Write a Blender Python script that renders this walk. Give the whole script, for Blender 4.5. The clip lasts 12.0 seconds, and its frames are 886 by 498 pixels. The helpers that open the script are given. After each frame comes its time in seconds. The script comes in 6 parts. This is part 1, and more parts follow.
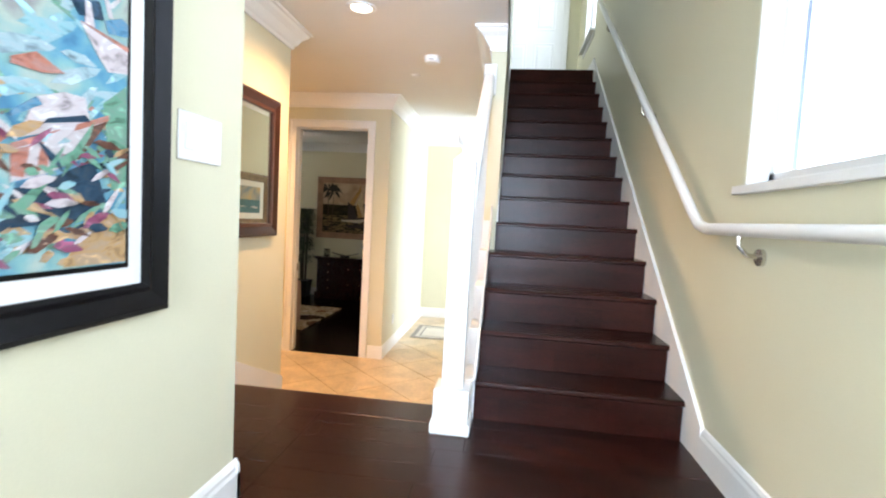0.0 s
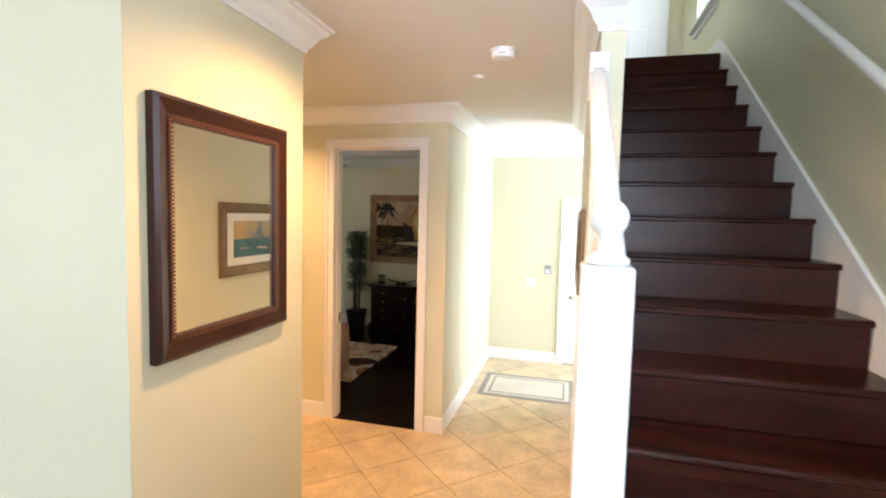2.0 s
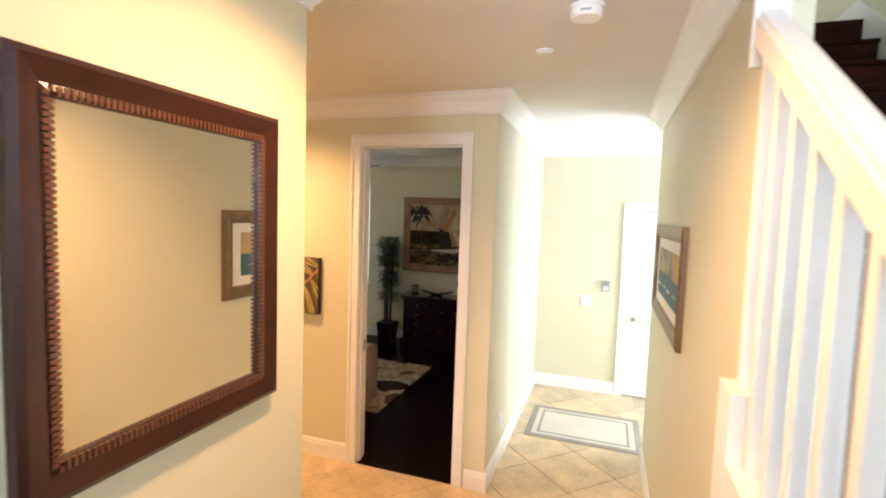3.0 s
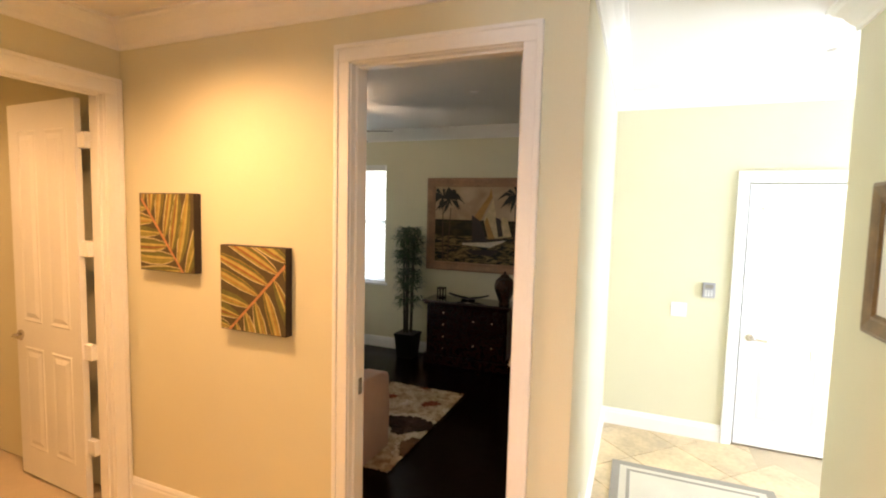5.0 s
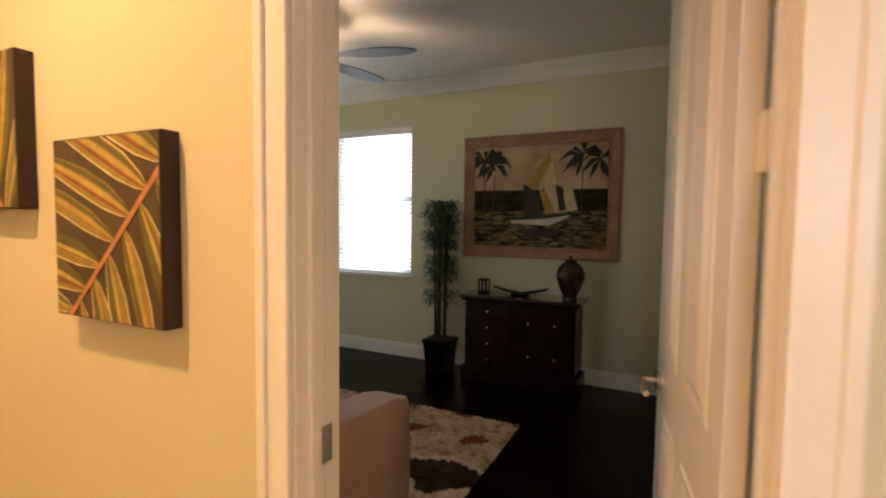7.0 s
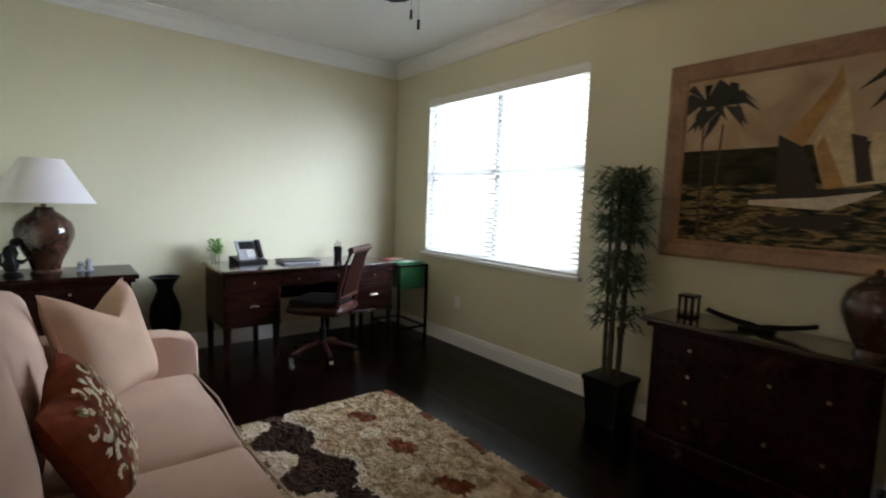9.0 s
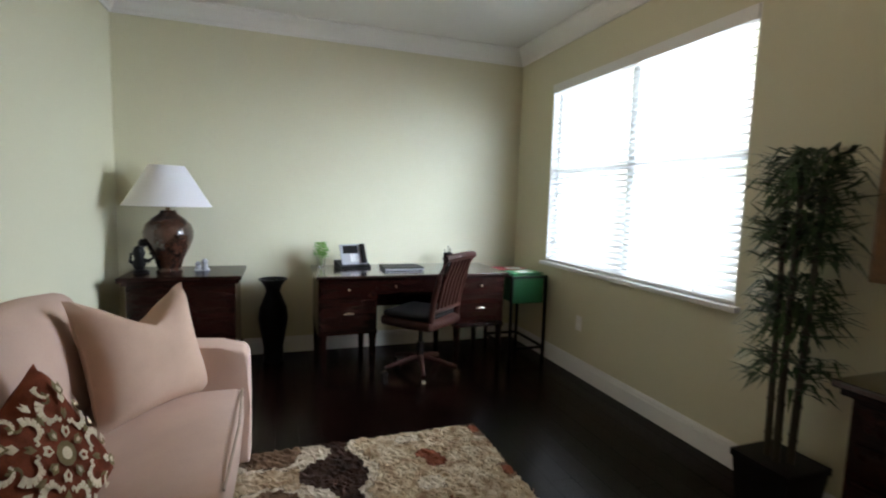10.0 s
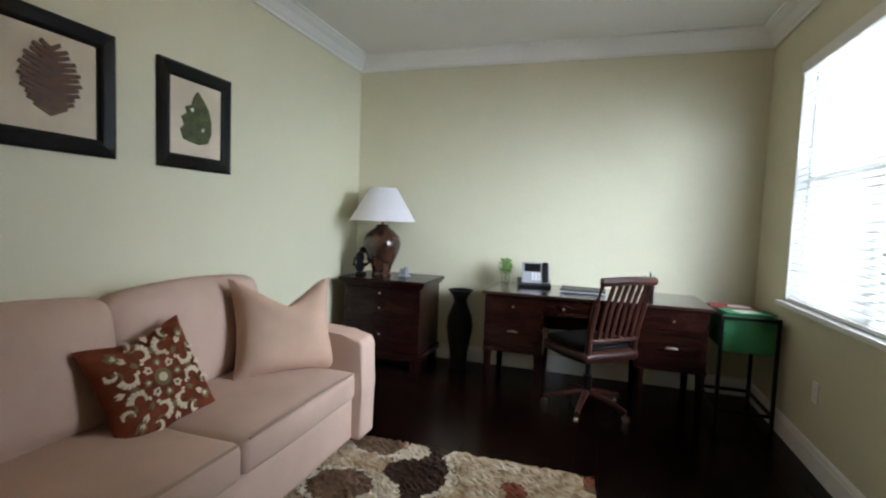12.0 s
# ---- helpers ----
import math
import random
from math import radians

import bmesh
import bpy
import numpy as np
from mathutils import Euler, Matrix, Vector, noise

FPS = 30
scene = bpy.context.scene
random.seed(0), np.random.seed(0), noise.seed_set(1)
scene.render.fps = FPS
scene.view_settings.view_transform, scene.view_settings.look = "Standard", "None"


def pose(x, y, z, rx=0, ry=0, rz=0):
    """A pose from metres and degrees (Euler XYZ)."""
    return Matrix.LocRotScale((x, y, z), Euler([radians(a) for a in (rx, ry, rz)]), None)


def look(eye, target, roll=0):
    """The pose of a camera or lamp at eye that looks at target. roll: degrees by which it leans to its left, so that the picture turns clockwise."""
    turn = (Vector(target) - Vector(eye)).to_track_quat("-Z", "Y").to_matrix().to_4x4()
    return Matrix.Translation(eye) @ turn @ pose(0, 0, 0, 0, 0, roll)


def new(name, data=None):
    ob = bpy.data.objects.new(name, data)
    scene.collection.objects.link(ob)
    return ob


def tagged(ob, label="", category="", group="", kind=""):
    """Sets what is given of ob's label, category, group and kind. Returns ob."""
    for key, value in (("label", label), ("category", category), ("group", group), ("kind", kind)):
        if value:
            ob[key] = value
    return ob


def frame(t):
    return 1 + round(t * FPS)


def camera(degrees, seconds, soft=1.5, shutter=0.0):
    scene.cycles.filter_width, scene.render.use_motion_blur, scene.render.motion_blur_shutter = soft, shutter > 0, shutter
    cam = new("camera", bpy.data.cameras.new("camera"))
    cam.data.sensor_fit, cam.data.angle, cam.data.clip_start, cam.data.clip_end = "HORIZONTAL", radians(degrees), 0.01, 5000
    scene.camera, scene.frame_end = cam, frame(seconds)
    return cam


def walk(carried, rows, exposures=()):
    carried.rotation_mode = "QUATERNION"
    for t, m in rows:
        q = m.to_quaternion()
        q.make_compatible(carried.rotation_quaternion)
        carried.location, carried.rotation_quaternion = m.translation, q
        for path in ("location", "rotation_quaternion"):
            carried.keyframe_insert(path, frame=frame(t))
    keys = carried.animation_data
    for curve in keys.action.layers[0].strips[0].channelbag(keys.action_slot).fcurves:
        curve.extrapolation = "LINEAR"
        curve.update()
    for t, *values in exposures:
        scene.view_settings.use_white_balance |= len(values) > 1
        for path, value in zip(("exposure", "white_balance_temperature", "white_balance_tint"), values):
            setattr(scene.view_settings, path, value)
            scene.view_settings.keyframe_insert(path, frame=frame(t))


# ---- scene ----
cam = camera(85.7, 12.0, soft=2.0, shutter=0.4)
PATH = [
    (0, (0.082, 0.157, 1.551), (-0.172, 2.137, 1.423), 3.1),
    (0.5, (0.044, 0.427, 1.637), (-0.248, 2.401, 1.499), 2.3),
    (1, (0.008, 0.702, 1.714), (-0.353, 2.664, 1.576), 1.5),
    (1.5, (-0.069, 0.944, 1.796), (-0.496, 2.893, 1.661), 1.7),
    (2, (-0.169, 1.23, 1.882), (-0.678, 3.159, 1.742), 1.4),
    (2.5, (-0.284, 1.556, 1.936), (-0.877, 3.46, 1.791), 1.1),
    (3, (-0.437, 1.907, 1.973), (-1.083, 3.793, 1.823), 1.9),
    (4.8, (-0.925, 3.117, 1.832), (-1.668, 4.967, 1.671), 1.3),
    (5, (-0.961, 3.224, 1.789), (-1.714, 5.071, 1.633), 1.4),
    (5.5, (-1.096, 3.505, 1.659), (-1.858, 5.349, 1.519), 1.1),
    (6, (-1.211, 3.824, 1.541), (-2.01, 5.653, 1.414), 1.2),
    (6.5, (-1.363, 4.102, 1.447), (-2.193, 5.918, 1.337), 0.6),
    (7, (-1.53, 4.407, 1.4), (-2.411, 6.199, 1.287), 0.7),
    (8.8, (-1.849, 5.636, 1.353), (-3.341, 6.954, 1.166), 2.0),
    (9, (-1.91, 5.741, 1.344), (-3.466, 6.983, 1.154), 2.1),
    (9.5, (-2.038, 6.069, 1.344), (-3.772, 7.046, 1.144), 2.1),
    (10, (-2.163, 6.397, 1.349), (-4.042, 7.051, 1.149), 1.7),
    (10.5, (-2.277, 6.702, 1.322), (-4.247, 6.998, 1.149), 1.7),
    (11, (-2.351, 6.954, 1.282), (-4.346, 6.91, 1.143), 1.9),
    (11.5, (-2.296, 7.167, 1.277), (-4.265, 6.837, 1.156), 1.9),
    (12, (-2.227, 7.43, 1.299), (-4.132, 6.835, 1.17), 2.2),
]
EXPOSURES = [(0.0, 0.35, 6250, 17), (1.0, 0.33, 6350, 17), (2.5, 0.25, 6500, 18), (3.2, 0.25, 6600, 18), (5.0, 0.28, 6850, 19), (6.0, 0.2, 6950, 20), (7.2, 0.1, 7000, 21), (8.8, 0.0, 6750, 19), (12.0, 0.03, 6750, 18)]
walk(cam, [(t, look(eye, target, roll)) for t, eye, target, roll in PATH], EXPOSURES)

# ---- daylight and lamps ----
world = bpy.data.worlds.new("sky")
scene.world = world
world.use_nodes = True
sky = world.node_tree.nodes.new("ShaderNodeTexSky")
sky.sky_type, sky.sun_disc = 'NISHITA', False
sky.sun_elevation, sky.sun_rotation = radians(58), radians(200)
world.node_tree.nodes["Background"].inputs["Strength"].default_value = 0.12
world.node_tree.links.new(sky.outputs[0], world.node_tree.nodes["Background"].inputs["Color"])


def lamp(name, kind, m, energy, colour, **more):
    data = bpy.data.lights.new(name, kind)
    data.energy, data.color = energy, colour
    for key, value in more.items():
        if key == "size":
            data.shape, data.size, data.size_y = "RECTANGLE", value[0], value[1]
        if key == "spread":
            data.spread = radians(value)
        if key == "angle":
            data.angle = radians(value)
        if key == "cone":
            data.spot_size, data.spot_blend, data.shadow_soft_size = radians(value), 0.8, 0.05
        if key == "radius":
            data.shadow_soft_size = value
    ob = new(name, data)
    ob.matrix_world = m
    return ob


DAY, WARM = (0.71, 0.855, 1.0), (1.0, 0.58, 0.26)
lamp("sun", "SUN", look((0, -6, 10), (0.5, -2, 2)), 3.0, (1.0, 0.95, 0.87), angle=0.5)
lamp("office_window_light", "AREA", look((-4.42, 9.32, 1.75), (-5.40, 8.15, 1.50)), 160, (0.64, 0.82, 1.0), size=(1.5, 1.5), spread=120)
lamp("stair_window_light", "AREA", look((1.06, 1.29, 2.35), (-1, 1.29, 2.35)), 25, DAY, size=(1.32, 1.24))
lamp("upper_window_light", "AREA", look((1.06, 5.94, 4.38), (-1, 5.94, 4.38)), 26, DAY, size=(0.7, 1.4))
lamp("entry_window_light", "AREA", look((1.63, 6.8, 1.37), (-1, 6.8, 1.37)), 88, DAY, size=(1.18, 2.3))
lamp("front_room_window_light", "AREA", look((-0.2, -2.41, 1.85), (-0.2, 2, 1.85)), 170, DAY, size=(1.58, 1.68))
# added fill for the dark left side of the landing, through an unseen opening
lamp("front_side_fill_light", "AREA", look((-2.6, -2.41, 1.85), (-2.6, 2, 1.85)), 80, DAY, size=(1.58, 1.68))
DOWNLIGHTS = [(-0.86, 3.02, 135), (-2.85, 4.36, 150), (-4.55, 4.1, 80)]
for x, y, watts in DOWNLIGHTS:
    lamp("downlight_bulb", "SPOT", look((x, y, 2.765), (x, y + 0.001, 0)), watts, WARM, cone=150)
lamp("fan_bulb", "POINT", pose(-3.78, 7.0, 2.43), 24, (1.0, 0.78, 0.55), radius=0.05)


# ---- materials ----
def ramp_colour(nodes, links, fac, stops):
    r = nodes.new("ShaderNodeValToRGB")
    while len(r.color_ramp.elements) < len(stops):
        r.color_ramp.elements.new(0.5)
    for e, (at, c) in zip(r.color_ramp.elements, stops):
        e.position, e.color = at, (*c, 1)
    links.new(fac, r.inputs[0])
    return r.outputs[0]


def material(name, colour, rough=0.6, metal=0.0, vary=0.06, scale=3.0, grain=120.0, bump=0.05, stretch=(1, 1, 1), piece=0.0, coat=0.0, glow=0.0, transmit=0.0, spec=0.5):
    m = bpy.data.materials.new(name)
    m.use_nodes = True
    nodes, links = m.node_tree.nodes, m.node_tree.links
    b = nodes["Principled BSDF"]
    b.inputs["Roughness"].default_value, b.inputs["Metallic"].default_value = rough, metal
    b.inputs["Coat Weight"].default_value, b.inputs["Transmission Weight"].default_value = coat, transmit
    b.inputs["Specular IOR Level"].default_value = spec
    b.inputs["Coat Roughness"].default_value = 0.12
    tc, mp = nodes.new("ShaderNodeTexCoord"), nodes.new("ShaderNodeMapping")
    mp.inputs["Scale"].default_value = stretch
    links.new(tc.outputs["Object"], mp.inputs[0])
    big, fine = nodes.new("ShaderNodeTexNoise"), nodes.new("ShaderNodeTexNoise")
    big.inputs["Scale"].default_value, fine.inputs["Scale"].default_value = scale, grain
    big.inputs["Detail"].default_value = 5
    links.new(mp.outputs[0], big.inputs[0])
    links.new(mp.outputs[0], fine.inputs[0])
    mix = nodes.new("ShaderNodeMix")
    mix.data_type = "FLOAT"
    mix.inputs[0].default_value = 0.35
    links.new(big.outputs[0], mix.inputs[2])
    links.new(fine.outputs[0], mix.inputs[3])
    dark = tuple(c * (1 - 2.2 * vary) for c in colour)
    light = tuple(min(1, c * (1 + 2.2 * vary)) for c in colour)
    out = ramp_colour(nodes, links, mix.outputs[0], [(0.25, dark), (0.75, light)])
    if piece:
        info, h = nodes.new("ShaderNodeObjectInfo"), nodes.new("ShaderNodeHueSaturation")
        mr = nodes.new("ShaderNodeMapRange")
        mr.inputs["To Min"].default_value, mr.inputs["To Max"].default_value = 1 - piece, 1 + piece
        links.new(info.outputs["Random"], mr.inputs[0])
        links.new(mr.outputs[0], h.inputs["Value"])
        links.new(out, h.inputs["Color"])
        out = h.outputs[0]
    links.new(out, b.inputs["Base Color"])
    if bump:
        bp = nodes.new("ShaderNodeBump")
        bp.inputs["Strength"].default_value, bp.inputs["Distance"].default_value = bump, 0.004
        links.new(fine.outputs[0], bp.inputs["Height"])
        links.new(bp.outputs[0], b.inputs["Normal"])
    if glow:
        b.inputs["Emission Color"].default_value, b.inputs["Emission Strength"].default_value = (*colour, 1), glow
    return m


WALL = material("sage_cream_wall_paint", (0.650, 0.614, 0.44), 0.5, vary=0.025, scale=1.2, grain=180, bump=0.08)
WHITE = material("white_trim_paint", (0.80, 0.79, 0.76), 0.35, vary=0.02, scale=2, grain=60, bump=0.03)
CEIL = material("flat_white_ceiling_paint", (0.78, 0.76, 0.72), 0.8, vary=0.02, scale=1.5, grain=220, bump=0.12)
TILE = material("honed_travertine_tile", (0.60, 0.46, 0.28), 0.32, vary=0.16, scale=5, grain=30, bump=0.04, piece=0.06)
GROUT = material("sandy_grout", (0.50, 0.40, 0.27), 0.9, vary=0.08, grain=200, bump=0.2)
PLANK = material("dark_walnut_floor_plank", (0.0050, 0.0017, 0.0012), 0.2, vary=0.28, scale=3, grain=40, bump=0.12, stretch=(1, 9, 1), piece=0.35, spec=0.11)
STAIR = material("dark_stained_stair_wood", (0.022, 0.0052, 0.0031), 0.24, vary=0.28, scale=3, grain=40, bump=0.12, stretch=(1, 9, 4), piece=0.25, spec=0.18)
GAP = material("dark_plank_gap", (0.008, 0.004, 0.003), 0.8)
MAHOGANY = material("mahogany_furniture_wood", (0.013, 0.0034, 0.0023), 0.24, vary=0.25, scale=4, grain=50, bump=0.05, stretch=(6, 1, 6), coat=0.05, spec=0.2)
CHAIRWOOD = material("reddish_chair_wood", (0.026, 0.0068, 0.0042), 0.42, vary=0.2, scale=5, grain=50, bump=0.05, spec=0.2)
BLACK = material("satin_black", (0.006, 0.0055, 0.0055), 0.36, vary=0.2, spec=0.14)
NICKEL = material("brushed_nickel", (0.62, 0.58, 0.52), 0.25, metal=1.0, vary=0.05)
BRASS = material("antique_gilt", (0.17, 0.095, 0.035), 0.4, metal=0.3, vary=0.2, scale=12)
SOFA = material("oat_microfibre", (0.54, 0.375, 0.295), 0.92, vary=0.06, scale=4, grain=300, bump=0.15, spec=0.15)
CUSHION = material("peach_beige_cushion_fabric", (0.50, 0.335, 0.245), 0.92, vary=0.07, scale=5, grain=350, bump=0.2, spec=0.15)
PIPING = material("tan_piping", (0.36, 0.26, 0.19), 0.9)
SHADE = material("white_linen_lampshade", (0.74, 0.70, 0.70), 0.9, vary=0.03, grain=300, bump=0.1)
GLAZE = material("brown_glazed_ceramic", (0.042, 0.018, 0.011), 0.16, vary=0.35, scale=9, grain=60, bump=0.05, coat=0.35)
MIRROR = material("mirror_silver", (0.88, 0.88, 0.84), 0.0, metal=1.0, vary=0.0, bump=0.0)
MIRRORWOOD = material("red_brown_mirror_wood", (0.030, 0.0085, 0.0048), 0.28, vary=0.25, scale=6, grain=60, bump=0.06, coat=0.12, spec=0.3)
PAPER = material("white_mat_board", (0.78, 0.78, 0.75), 0.8, vary=0.02)
LINEN = material("cream_linen_backing", (0.62, 0.53, 0.40), 0.9, vary=0.08, grain=250, bump=0.2)
PINEFRAME = material("washed_timber_frame", (0.33, 0.185, 0.105), 0.5, vary=0.22, scale=6, grain=40, bump=0.1)
GREENPLASTIC = material("green_hanging_folder", (0.02, 0.17, 0.065), 0.5, vary=0.1)
RED = material("red_folder", (0.35, 0.02, 0.03), 0.5)
GREYPLASTIC = material("grey_phone_plastic", (0.33, 0.33, 0.35), 0.4, vary=0.04)
BULB = material("lamp_glass_glow", (1.0, 0.80, 0.55), 0.4, vary=0.0, glow=9.0)
LEAF = material("bamboo_leaf_green", (0.035, 0.075, 0.022), 0.5, vary=0.35, scale=14, piece=0.3)
LIME = material("lime_green_leaf", (0.12, 0.30, 0.03), 0.5, vary=0.25, scale=20)
CANE = material("brown_green_cane", (0.035, 0.026, 0.013), 0.5, vary=0.25, scale=20)
SOIL = material("dark_soil", (0.03, 0.02, 0.013), 0.95, vary=0.3, scale=40, bump=0.5)
BLIND = material("white_blind_slat", (0.82, 0.82, 0.80), 0.45, vary=0.02)
bn = BLIND.node_tree
thin, blend = bn.nodes.new("ShaderNodeBsdfTranslucent"), bn.nodes.new("ShaderNodeMixShader")
thin.inputs["Color"].default_value, blend.inputs[0].default_value = (0.85, 0.87, 0.86, 1), 0.45
bn.links.new(bn.nodes["Principled BSDF"].outputs[0], blend.inputs[1])
bn.links.new(thin.outputs[0], blend.inputs[2])
bn.links.new(blend.outputs[0], bn.nodes["Material Output"].inputs["Surface"])
GLASS = material("clear_glass", (1, 1, 1), 0.0, vary=0.0, bump=0.0, transmit=1.0)
GRASS = material("lawn", (0.08, 0.13, 0.03), 0.95, vary=0.3, scale=2, bump=0.3)
RUGGREY = material("warm_grey_rug_weave", (0.30, 0.27, 0.23), 0.95, vary=0.1, grain=300, bump=0.3)
RUGCREAM = material("cream_rug_weave", (0.62, 0.57, 0.47), 0.95, vary=0.06, grain=300, bump=0.3)


def patch_material(name, stops, scale, detail=3.0, distort=0.6, rough=0.9, bump=0.5, grain=160, stretch=(1, 1, 1)):
    m = material(name, (0.5, 0.5, 0.5), rough, grain=grain, bump=bump, spec=0.2)
    nodes, links = m.node_tree.nodes, m.node_tree.links
    tc, mp, n = nodes.new("ShaderNodeTexCoord"), nodes.new("ShaderNodeMapping"), nodes.new("ShaderNodeTexNoise")
    mp.inputs["Scale"].default_value = stretch
    n.inputs["Scale"].default_value, n.inputs["Detail"].default_value, n.inputs["Distortion"].default_value = scale, detail, distort
    links.new(tc.outputs["Object"], mp.inputs[0])
    links.new(mp.outputs[0], n.inputs[0])
    links.new(ramp_colour(nodes, links, n.outputs[0], stops), nodes["Principled BSDF"].inputs["Base Color"])
    return m


SHAG = patch_material("shag_cream_brown", [(0.30, (0.24, 0.15, 0.085)), (0.45, (0.38, 0.28, 0.175)), (0.60, (0.52, 0.42, 0.29)), (0.75, (0.32, 0.22, 0.13))], 14, 5)
SHAGDARK = patch_material("shag_dark_brown", [(0.35, (0.020, 0.010, 0.007)), (0.60, (0.045, 0.020, 0.012)), (0.8, (0.09, 0.05, 0.03))], 9, 4)
SHAGCREAM = patch_material("shag_cream", [(0.3, (0.42, 0.34, 0.24)), (0.7, (0.62, 0.54, 0.42))], 14, 4)
SHAGRED = patch_material("shag_rust", [(0.3, (0.14, 0.035, 0.015)), (0.7, (0.24, 0.07, 0.03))], 14, 4)
SHAGBROWN = patch_material("shag_tan_brown", [(0.3, (0.08, 0.042, 0.022)), (0.7, (0.20, 0.12, 0.07))], 11, 4)
SEAPAINT = patch_material("harbour_water_paint", [(0.30, (0.03, 0.10, 0.20)), (0.42, (0.09, 0.27, 0.38)), (0.52, (0.20, 0.38, 0.38)), (0.60, (0.36, 0.42, 0.36)), (0.72, (0.22, 0.20, 0.20))], 7, 6, 0.4, 0.5, 0.3, 60)


# ---- building helpers ----
def mesh_of(bm, name):
    me = bpy.data.meshes.new(name)
    bmesh.ops.recalc_face_normals(bm, faces=bm.faces)
    bm.to_mesh(me)
    bm.free()
    return me


def part(name, bm, mat, parent=None, label="", smooth=False):
    me = mesh_of(bm, name)
    me.materials.append(mat)
    if smooth:
        me.polygons.foreach_set("use_smooth", [True] * len(me.polygons))
        me.set_sharp_from_angle(angle=radians(40))
    ob = new(name, me)
    ob.parent = parent
    if label:
        tagged(ob, label)
    return ob


def thing(name, x, y, z, label, category, group="", turn=0.0):
    ob = new(name)
    ob.matrix_basis = pose(x, y, z, 0, 0, turn)
    ob.empty_display_size = 0.1
    return tagged(ob, label, category, group)


def setting(ob, label="", category=""):
    return tagged(ob, label, category, "", "structure")


def box(bm, x0, x1, y0, y1, z0, z1, bevel=0.0, m=None):
    r = bmesh.ops.create_cube(bm, size=1.0)["verts"]
    for v in r:
        v.co = Vector((x0 + (v.co.x + 0.5) * (x1 - x0), y0 + (v.co.y + 0.5) * (y1 - y0), z0 + (v.co.z + 0.5) * (z1 - z0)))
    if bevel:
        edges = list({e for v in r for e in v.link_edges})
        out = bmesh.ops.bevel(bm, geom=edges, offset=bevel, segments=2, affect="EDGES", profile=0.5)
        r = list({v for v in out["verts"]} | {v for v in r if v.is_valid})
    if m is not None:
        bmesh.ops.transform(bm, matrix=m, verts=[v for v in r if v.is_valid])
    return bm


def B(*a, **k):
    return box(bmesh.new(), *a, **k)


def lathe(profile, n=24, bm=None, at=(0, 0, 0)):
    bm = bm or bmesh.new()
    rings = []
    for r, z in profile:
        rings.append([bm.verts.new((at[0] + r * math.cos(2 * math.pi * i / n), at[1] + r * math.sin(2 * math.pi * i / n), at[2] + z)) for i in range(n)])
    for a, b in zip(rings, rings[1:]):
        for i in range(n):
            bm.faces.new((a[i], a[(i + 1) % n], b[(i + 1) % n], b[i]))
    if profile[0][0] > 1e-4:
        bm.faces.new(rings[0][::-1])
    if profile[-1][0] > 1e-4:
        bm.faces.new(rings[-1])
    bmesh.ops.remove_doubles(bm, verts=bm.verts, dist=1e-5)
    return bm


def tube(points, radius, n=8, bm=None, taper=None):
    bm = bm or bmesh.new()
    pts = [Vector(p) for p in points]
    rings = []
    for k, p in enumerate(pts):
        d = (pts[min(k + 1, len(pts) - 1)] - pts[max(k - 1, 0)]).normalized()
        side = d.cross(Vector((0, 0, 1)) if abs(d.z) < 0.95 else Vector((1, 0, 0))).normalized()
        up = side.cross(d)
        r = radius if taper is None else radius + (taper - radius) * k / (len(pts) - 1)
        rings.append([bm.verts.new(p + r * (math.cos(2 * math.pi * i / n) * side + math.sin(2 * math.pi * i / n) * up)) for i in range(n)])
    for a, b in zip(rings, rings[1:]):
        for i in range(n):
            bm.faces.new((a[i], a[(i + 1) % n], b[(i + 1) % n], b[i]))
    bm.faces.new(rings[0][::-1])
    bm.faces.new(rings[-1])
    return bm


def prism(poly, axis, a, b, bm=None):
    """A polygon in the two other axes, drawn out along axis from a to b."""
    bm = bm or bmesh.new()

    def at(p, w):
        q = list(p)
        q.insert("xyz".index(axis), w)
        return bm.verts.new(q)
    lo, hi = [at(p, a) for p in poly], [at(p, b) for p in poly]
    n = len(poly)
    for i in range(n):
        bm.faces.new((lo[i], lo[(i + 1) % n], hi[(i + 1) % n], hi[i]))
    bm.faces.new(lo[::-1])
    bm.faces.new(hi)
    return bm


def flat(poly, depth=0.002, bm=None, at=0.0):
    """A thin plate in x and z, its face towards -y."""
    return prism(poly, "y", at - depth, at, bm)


def frame_bars(bm, w, h, wide, deep, lip=0.0):
    """A mitred frame in x and z, standing out towards -y, centred on the origin."""
    def ring(inset, y):
        a, b = w / 2 - inset, h / 2 - inset
        return [bm.verts.new(p) for p in ((-a, y, -b), (a, y, -b), (a, y, b), (-a, y, b))]
    rings = [ring(0, 0), ring(0, -deep * 0.75), ring(wide * 0.18, -deep), ring(wide * 0.45, -deep * 0.82), ring(wide * 0.72, -deep * 0.62), ring(wide * 0.86, -deep * 0.7), ring(wide, -deep * 0.45), ring(wide, 0)]
    for p, q in zip(rings, rings[1:] + rings[:1]):
        for i in range(4):
            bm.faces.new((p[i], p[(i + 1) % 4], q[(i + 1) % 4], q[i]))
    return bm


